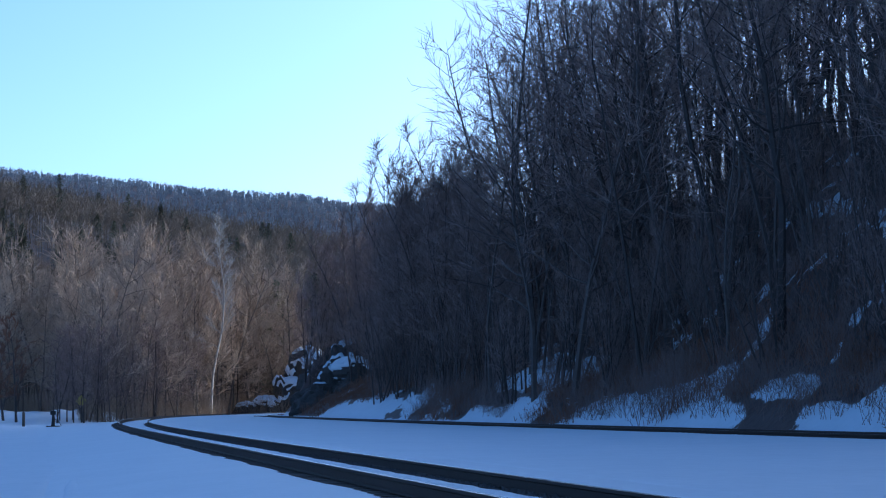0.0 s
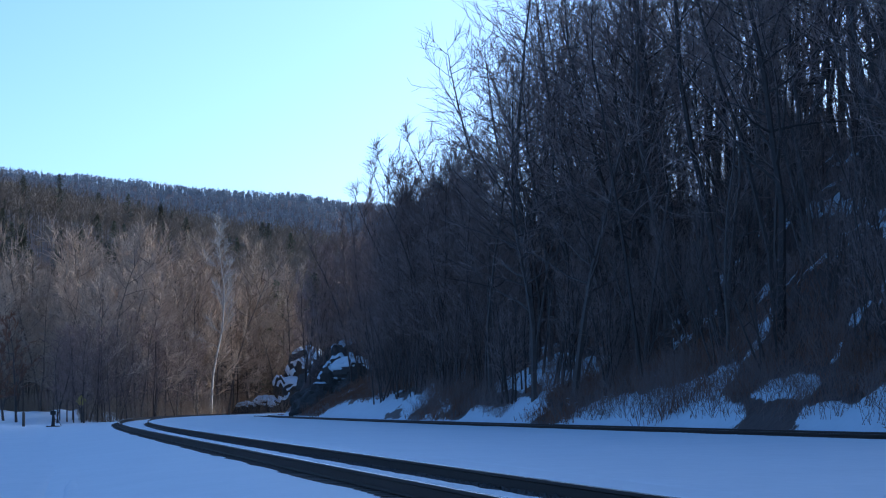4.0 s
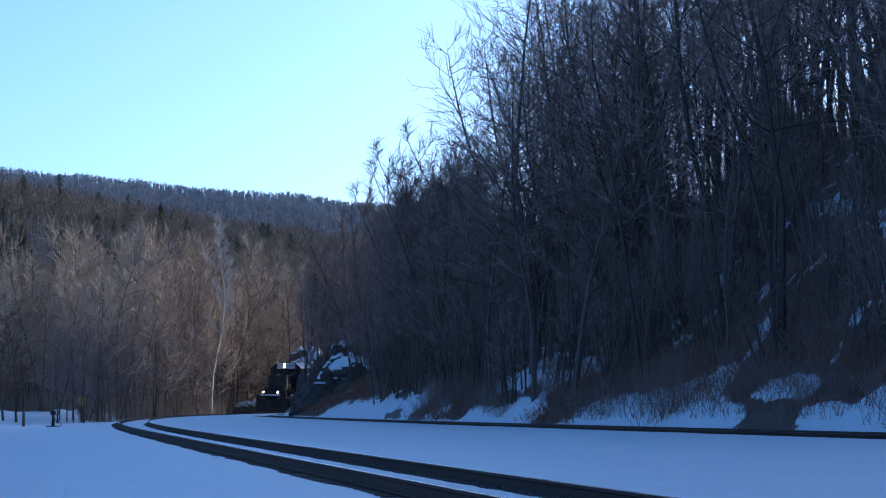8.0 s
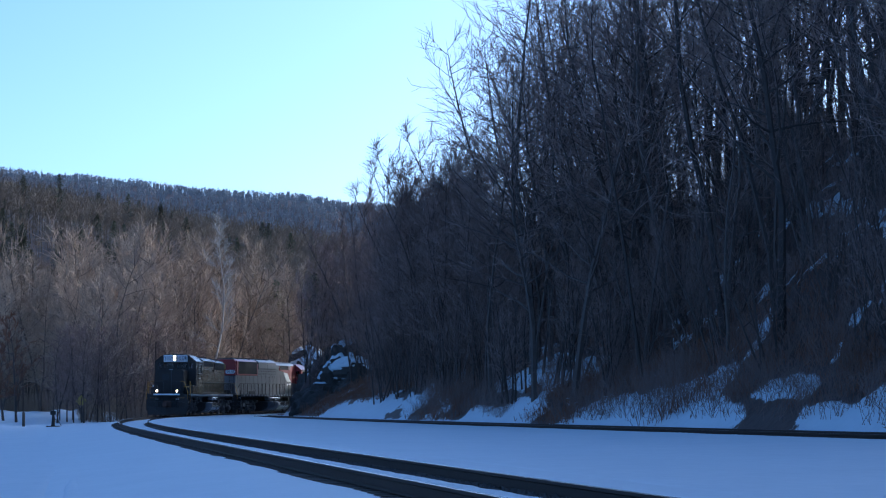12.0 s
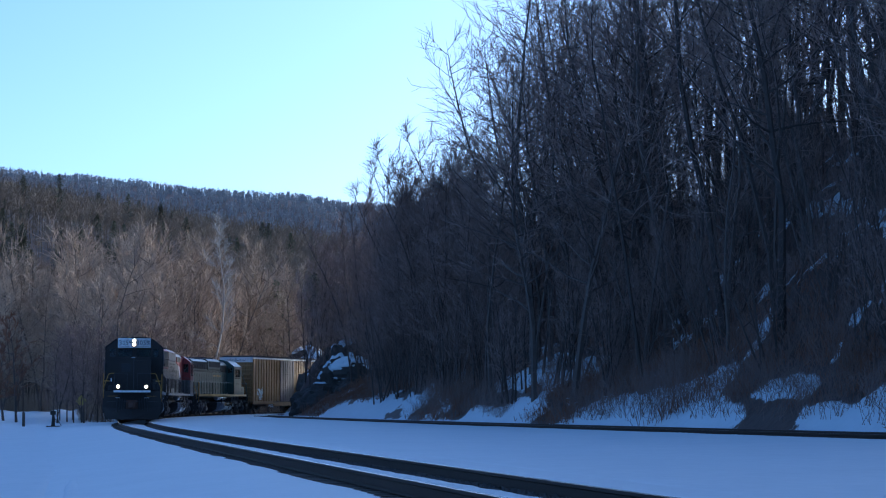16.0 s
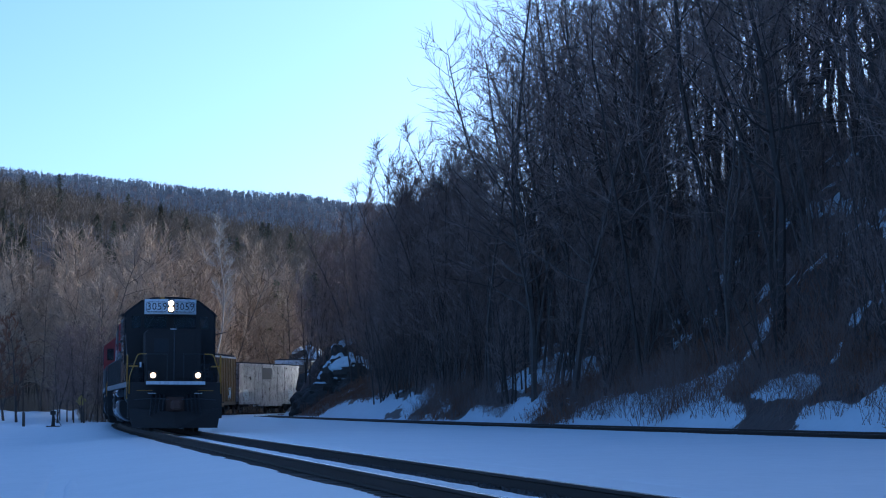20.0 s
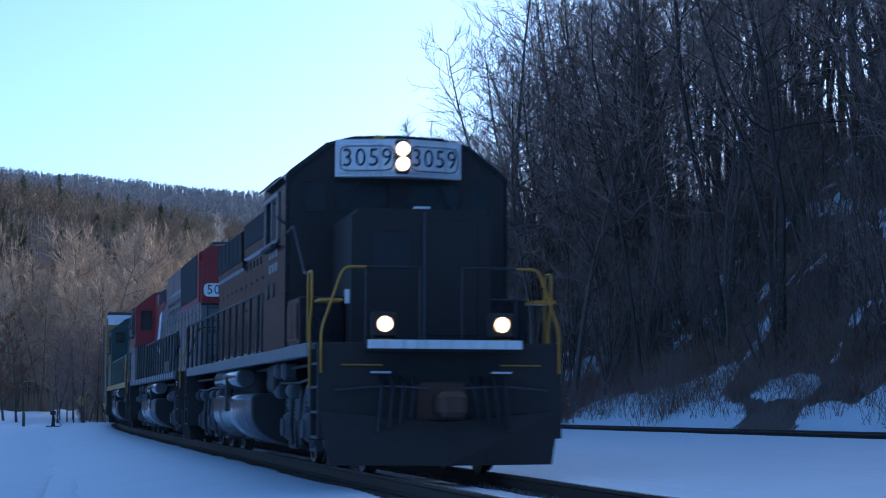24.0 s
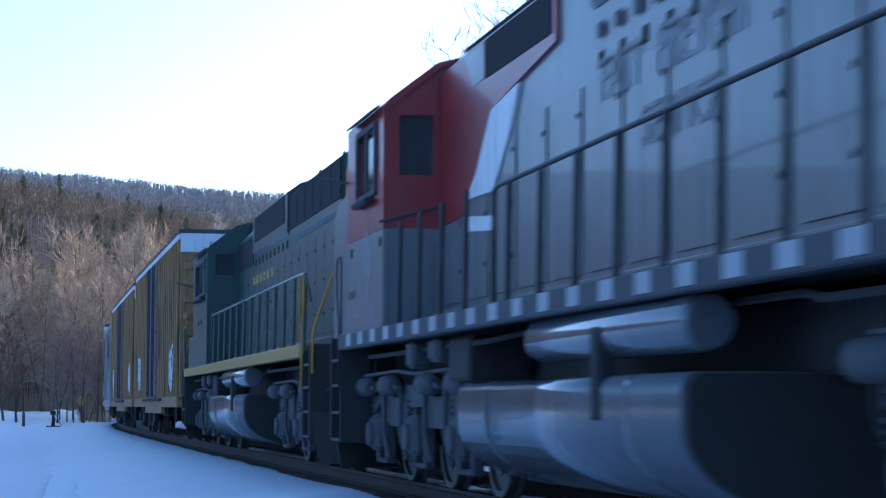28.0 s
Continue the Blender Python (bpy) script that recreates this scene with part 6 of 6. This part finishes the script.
    part("air_horn", bm, STEELGREY, hood)
    for k in range(6):
        bar("lifting_eye", rounded([(0.75, V(7.0) + k * 2.2, 4.06), (0.75, V(7.0) + k * 2.2, 4.2), (0.75, V(7.15) + k * 2.2, 4.2), (0.75, V(7.15) + k * 2.2, 4.06)], 0.05), 0.014, UNDER, hood)
    # roof plates, coloured pale for the light that falls on the tops
    for a, b, zz in ((h0, V(9.3), zt), (V(9.3), V(13.9), dt), (r0, r1, rt)):
        bm = bmesh.new()
        prism(bm, [(-0.74, zz + 0.002), (-0.45, zz + 0.07), (0, zz + 0.085), (0.45, zz + 0.07), (0.74, zz + 0.002)], 1, a + 0.02, b - 0.02)
        part("roof_plate", bm, SKYLITROOF, hood, "pale crowned roof plate with sky light in its colour")
    # end of the long hood: number boards and headlights
    ye = h1 + 0.02
    if style == "red":
        for sx in (-1, 1):
            m = pose(sx * 0.50, ye + 0.06, 3.42) @ pose(0, 0, 0, 0, 0, 180 - sx * 10)
            number_panel(number, 0.76, 0.30, m, root, WHITEPAINT, LETTER, False, True)
        one("end_head", REDPAINT, root, "", ((-0.92, h1, 3.13), (0.92, h1 + 0.012, 4.245), 0.006))
        bm = bmesh.new()
        prism(bm, [(-0.93, 4.24), (-0.75, 4.42), (0.75, 4.42), (0.93, 4.24)], 1, r1 + 0.002, h1 + 0.012)
        part("end_cap", bm, REDPAINT, root, "sloped red cap of the hood end")
        bar("end_rail", rounded([(-0.7, h1 - 0.05, 4.42), (-0.7, h1 - 0.05, 4.50), (0.7, h1 - 0.05, 4.50), (0.7, h1 - 0.05, 4.42)], 0.05), 0.014, LETTER, root)
    if style == "green":
        for sx in (-1, 1):
            m = pose(sx * 0.945, V(18.95), 2.9) @ pose(0, 0, 0, 0, 0, 90 * sx)
            lettering(number, 0.36, m, WHITEPAINT, root, "white figure")
    if style != "black":
        bm = bmesh.new()
        for zz in (3.42, 3.62):
            tube(bm, [(0, ye - 0.02, zz + 0.3), (0, ye + 0.1, zz + 0.3)], 0.1, 14)
        part("rear_headlight", bm, YELLOWPAINT if style == "red" else STEELGREY, root, "unlit twin headlight")
    one("end_door", low, root, "", ((-0.32, h1 + 0.002, 1.7), (0.32, h1 + 0.022, 3.1), 0.006))
    # ladder and handwheel at the hood's end
    for sx in (-0.62, 0.62):
        bm = bmesh.new()
        tube(bm, [(sx - 0.17, h1 + 0.08, 1.75), (sx - 0.17, h1 + 0.08, 3.1)], 0.014, 6)
        tube(bm, [(sx + 0.17, h1 + 0.08, 1.75), (sx + 0.17, h1 + 0.08, 3.1)], 0.014, 6)
        for k in range(5):
            tube(bm, [(sx - 0.17, h1 + 0.08, 1.9 + k * 0.28), (sx + 0.17, h1 + 0.08, 1.9 + k * 0.28)], 0.012, 6)
        part("end_ladder", bm, LETTER, root)
    # side handrails
    for sx in (-1, 1):
        ya, yb = V(8.4) if red else V(6.65) + cl, V(19.55) + off
        for k in range(4 if red else 0):
            bar("stanchion", [(sx * 1.49, V(4.6) + k * 0.95, 1.46), (sx * 1.47, V(4.6) + k * 0.95, 2.55)], 0.024, rails_side, root)
        bar("side_handrail", rounded([(sx * 1.47, ya, 1.6), (sx * 1.47, ya, 2.47), (sx * 1.47, (ya + yb) / 2, 2.47), (sx * 1.47, yb, 2.47), (sx * 1.47, yb + 0.5, 2.1)], 0.1), 0.019, STEELGREY if style == "black" else rails_side, root, "long handrail beside the walkway", 8)
        for k in range(13):
            y = ya + 0.5 + k * (yb - ya - 0.5) / 12
            bar("stanchion", [(sx * 1.49, y, 1.46), (sx * 1.47, y, 2.47)], 0.024, rails_side, root)
    loco_truck(root, -13.26 / 2 - off * 0.3, False)
    loco_truck(root, 13.26 / 2 + off * 0.3, True)
    return root


def boxcar(L, paint, door_paint, top_paint, label, doors, ribs, text, sheet=False, H=4.72):
    """A high boxcar on two trucks; y runs towards its rear end."""
    root = tagged(new("boxcar"), label, "boxcar", "boxcars of the train")
    e = L / 2 - 0.75
    W2 = 1.44
    one("body", paint, root, "", ((-W2, -e, 1.0), (W2, e, H - 0.06), 0.02))
    bm = bmesh.new()
    prism(bm, [(-W2 - 0.05, H - 0.10), (-W2 - 0.05, H - 0.05), (0, H + 0.05), (W2 + 0.05, H - 0.05), (W2 + 0.05, H - 0.10)], 1, -e - 0.02, e + 0.02)
    part("roof", bm, SILVERCAR if top_paint is None else STEELGREY, root, "shallow galvanised roof")
    for k in range(14):
        y = -e + 0.5 + k * (2 * e - 1.0) / 13
        one("roof_seam", STEELGREY, root, "", ((-W2, y - 0.03, H - 0.04), (W2, y + 0.03, H + 0.062), 0.01))
    for sx in (-1, 1):
        one("side_sill", paint, root, "", ((sx * (W2 - 0.1), -e, 0.78), (sx * (W2 + 0.05), e, 1.02), 0.01))
        one("centre_sill", paint, root, "", ((sx * (W2 - 0.06), -3.2, 0.62), (sx * (W2 + 0.04), 3.2, 0.80), 0.01))
        one("top_chord", paint if top_paint is None else top_paint, root, "", ((sx * W2, -e, H - 0.22), (sx * (W2 + 0.05), e, H - 0.1), 0.01))
        d0, d1 = -doors, doors
        if ribs:
            n = int((e - d1) / ribs)
            for half in (-1, 1):
                for k in range(n + 1):
                    y = half * (d1 + 0.15 + k * (e - d1 - 0.25) / max(n, 1))
                    one("side_post", paint, root, "", ((sx * W2, y - 0.05, 1.02), (sx * (W2 + 0.065), y + 0.05, H - 0.22), 0.015))
        if doors:
            for h2 in (-1, 1):
                a, b = (d0, -0.02) if h2 < 0 else (0.02, d1)
                d = one("door", door_paint, root, "sliding plug door", ((sx * (W2 + 0.03), a, 1.0), (sx * (W2 + 0.085), b, H - 0.26), 0.01))
                for k in range(5):
                    one("door_rib", door_paint, d, "", ((sx * (W2 + 0.086), a + 0.05, 1.35 + k * 0.65), (sx * (W2 + 0.105), b - 0.05, 1.43 + k * 0.65), 0.008))
                for k in (0.35, 0.7):
                    y = a + (b - a) * k
                    bar("lock_rod", [(sx * (W2 + 0.12), y, 1.05), (sx * (W2 + 0.12), y, H - 0.3)], 0.02, STEELGREY, d)
            one("door_track", UNDER, root, "", ((sx * W2, -doors * 2, 0.93), (sx * (W2 + 0.12), doors * 2, 0.99), 0.01))
        # painted scrawl on the lower side
        g = np.random.default_rng(int(L * 10) + (5 if sx > 0 else 0) + len(label))
        for part_no, y in ((0, -e + 1.6), (1, e - 2.6)):
            for k in range(8):
                x = sx * (W2 + 0.066 + 0.001 * k)
                pts = rounded([(x, y + g.uniform(-0.75, 0.75), g.uniform(1.12, 2.2)) for q in range(5)], 0.25)
                bm = bmesh.new()
                rows = []
                for i, q in enumerate(pts):
                    d = (pts[min(i + 1, len(pts) - 1)] - pts[max(i - 1, 0)]).normalized()
                    w = Vector((0, -d.z, d.y)) * 0.05
                    rows.append((bm.verts.new(q + w), bm.verts.new(q - w)))
                for A, B in zip(rows, rows[1:]):
                    bm.faces.new([A[0], A[1], B[1], B[0]])
                part("painted_scrawl", bm, GRAFFITI, root, "pale blue-white spray-painted scrawl")
        if sheet:
            for k in range(9):
                y = -e + k * 2 * e / 8
                one("sheet_seam", STEELGREY, root, "", ((sx * W2, y - 0.02, 1.02), (sx * (W2 + 0.012), y + 0.02, H - 0.22), 0.0))
            one("placard_panel", STEELGREY, root, "blue-grey painted panel", ((sx * (W2 + 0.013), -2.2, H - 1.3), (sx * (W2 + 0.02), 0.4, H - 0.35), 0.0))
    for ys in (-1, 1):
        for k in range(8):
            one("end_corrugation", paint, root, "", ((-W2 + 0.08, min(ys * e, ys * (e + 0.07)), 1.25 + k * 0.37), (W2 - 0.08, max(ys * e, ys * (e + 0.07)), 1.43 + k * 0.37), 0.035))
        if top_paint is not None:
            one("end_top_band", top_paint, root, "white band across the top of the end", ((-W2, min(ys * (e + 0.002), ys * (e + 0.05)), H - 0.50), (W2, max(ys * (e + 0.002), ys * (e + 0.05)), H - 0.08), 0.01))
            if text:
                lettering(text, 0.17, pose(0, ys * (e + 0.054), H - 0.34) @ pose(0, 0, 0, 0, 0, 0 if ys < 0 else 180), LETTER, root, "dark stencilled words")
        for sx in (-1, 1):
            bm = bmesh.new()
            for k in (0, 0.4):
                tube(bm, [(sx * (W2 - 0.15 - k), ys * (e + 0.10), 0.8), (sx * (W2 - 0.15 - k), ys * (e + 0.10), 2.9)], 0.014, 5)
            for k in range(7):
                tube(bm, [(sx * (W2 - 0.15), ys * (e + 0.10), 0.9 + k * 0.32), (sx * (W2 - 0.55), ys * (e + 0.10), 0.9 + k * 0.32)], 0.012, 5)
            part("end_ladder", bm, paint, root)
            for k in range(7):
                bar("ladder_rung", [(sx * (W2 + 0.08), ys * (e - 0.08), 0.9 + k * 0.32), (sx * (W2 + 0.08), ys * (e - 0.5), 0.9 + k * 0.32)], 0.012, paint, root, "", 5)
            bar("corner_step", rounded([(sx * (W2 + 0.03), ys * (e - 0.1), 0.95), (sx * (W2 + 0.03), ys * (e - 0.1), 0.45), (sx * (W2 + 0.03), ys * (e - 0.5), 0.45), (sx * (W2 + 0.03), ys * (e - 0.5), 0.95)], 0.05), 0.016, UNDER, root)
        bm = bmesh.new()
        box(bm, (-0.11, min(ys * e, ys * (e + 0.5)), 0.72), (0.11, max(ys * e, ys * (e + 0.5)), 0.94), 0.03)
        box(bm, (-0.15, min(ys * (e + 0.45), ys * (e + 0.75)), 0.68), (0.15, max(ys * (e + 0.45), ys * (e + 0.75)), 0.98), 0.05)
        part("coupler", bm, UNDER, root)
        t = new("truck")
        t.parent = root
        t.location = (0, ys * (e - 1.75), 0)
        for sx in (-1, 1):
            bm = bmesh.new()
            prism(bm, [(-1.15, 0.36), (-1.15, 0.60), (-0.55, 0.80), (0.55, 0.80), (1.15, 0.60), (1.15, 0.36), (0.75, 0.36), (0.45, 0.22), (-0.45, 0.22), (-0.75, 0.36)], 0, min(sx * 0.93, sx * 1.06), max(sx * 0.93, sx * 1.06))
            part("side_frame", bm, UNDER, t)
            bm = bmesh.new()
            for kk in (-0.2, 0.2):
                tube(bm, [(sx * 1.07, kk, 0.34), (sx * 1.07, kk, 0.66)], 0.09, 10)
            part("coil_spring", bm, UNDER, t)
        one("bolster", UNDER, t, "", ((-1.05, -0.2, 0.5), (1.05, 0.2, 0.82), 0.03))
        for k in (-0.87, 0.87):
            WHEELS.append((wheelset(t, k, 0.457), 0.457))
    one("underframe", UNDER, root, "", ((-0.4, -e, 0.72), (0.4, e, 1.0), 0.02), ((-W2, -e, 0.94), (W2, e, 0.998), 0.0), ((-1.2, -1.6, 0.55), (-0.5, 0.2, 0.9), 0.04))
    return root


LEAD = locomotive(20.98, BLACKPAINT, BLACKPAINT, BLACKPAINT, SOOT, STEELGREY, YELLOWRAIL, LETTER, "3059",
                  "black six-axle locomotive with lit headlights and yellow handrails", "black")
SECOND = locomotive(21.7, REDPAINT, LIGHTGREY, REDPAINT, LIGHTGREY, STEELGREY, YELLOWRAIL, LETTER, "5018",
                    "red and light-grey six-axle locomotive coupled hood first", "red")
THIRD = locomotive(20.98, GREENPAINT, GREENPAINT, GREENPAINT, GREENPAINT, YELLOWPAINT, YELLOWRAIL, GREENPAINT, "3",
                   "dark green and yellow six-axle locomotive coupled hood first", "green")
CARS = [boxcar(18.0, BOXYELLOW, DOORPURPLE, WHITEPAINT, "faded yellow high boxcar with a dark purple door", 1.7, 0.62, "EXCESS HEIGHT CAR", H=4.74),
        boxcar(18.0, BOXYELLOW, BOXBROWN, WHITEPAINT, "weathered yellow boxcar with a brown door", 1.5, 0.72, "EXCESS HEIGHT CAR", H=4.62),
        boxcar(18.0, SILVERCAR, SILVERCAR, None, "bare silver sheet-metal boxcar with painted scrawls", 0, 0, "", True, H=4.15),
        boxcar(18.0, BOXTAN, BOXBROWN, WHITEPAINT, "weathered tan ribbed boxcar", 1.6, 0.66, "EXCESS HEIGHT CAR", H=4.70),
        boxcar(18.0, BOXBROWN, BOXBROWN, None, "oxide-brown ribbed steel boxcar", 1.6, 0.80, "", H=4.5),
        boxcar(18.0, BOXTAN, DOORPURPLE, None, "weathered tan boxcar with a dark door", 1.6, 0.70, "", H=4.6)]
# (thing, length, distance between truck centres, turned round)
CONSIST = [(LEAD, 20.98, 13.26, False), (SECOND, 21.7, 13.9, True), (THIRD, 20.98, 13.26, True)] + [(c, 18.0, 13.0, False) for c in CARS]


# ================= motion of the train =================
def front_at(t):
    """Where the leading coupler stands on the line, t seconds into the clip."""
    d = t - 24.0
    return 3.6539 - (10.4933 * d + 0.02076 * d * d / 2 - 0.01455 * d ** 3 / 6)


def on_line(s):
    x, y, z, hd = [float(v) for v in line(s)]
    return Vector((x, y, z + CANT * 0.7525)), hd


def car_pose(s_front, length, centres, turned):
    over = (length - centres) / 2
    a, ha = on_line(s_front + over)
    b, hb = on_line(s_front + over + centres)
    ax = (b - a).normalized()
    right = Vector((ax.y, -ax.x, 0)).normalized() - Vector((0, 0, CANT))
    right = (right - ax * right.dot(ax)).normalized()
    up = right.cross(ax)
    m = Matrix((right, ax, up)).transposed().to_4x4()
    m.translation = (a + b) / 2
    body_hd = math.atan2(ax.x, ax.y)
    if turned:
        m = m @ pose(0, 0, 0, 0, 0, 180)
    return m, ha - body_hd, hb - body_hd


def motions():
    times = [0.5 * k for k in range(57)]
    s0 = 0.0
    for thing, length, centres, turned in CONSIST:
        rows, swing = [], ([], [])
        trucks = sorted((o for o in thing.children if o.name.startswith("truck")), key=lambda o: o.location.y)
        spots = [o.location.copy() for o in trucks]
        for t in times:
            m, ya, yb = car_pose(front_at(t) + s0, length, centres, turned)
            rows.append((t, m))
            first, last = (yb, ya) if turned else (ya, yb)
            swing[0].append((t, pose(*spots[0], 0, 0, -math.degrees(first))))
            swing[1].append((t, pose(*spots[1], 0, 0, -math.degrees(last))))
        walk(thing, rows)
        for truck, turn_rows in zip(trucks, swing):
            walk(truck, turn_rows)
            for o in truck.children:
                if o.name.startswith("wheelset"):
                    r = o.location.z
                    spot = o.location.copy()
                    sign = -1 if turned else 1
                    walk(o, [(t, pose(*spot, sign * math.degrees((front_at(0) - front_at(t)) / r) % 360, 0, 0)) for t in [k / 15 for k in range(421)]])
        s0 += length


motions()
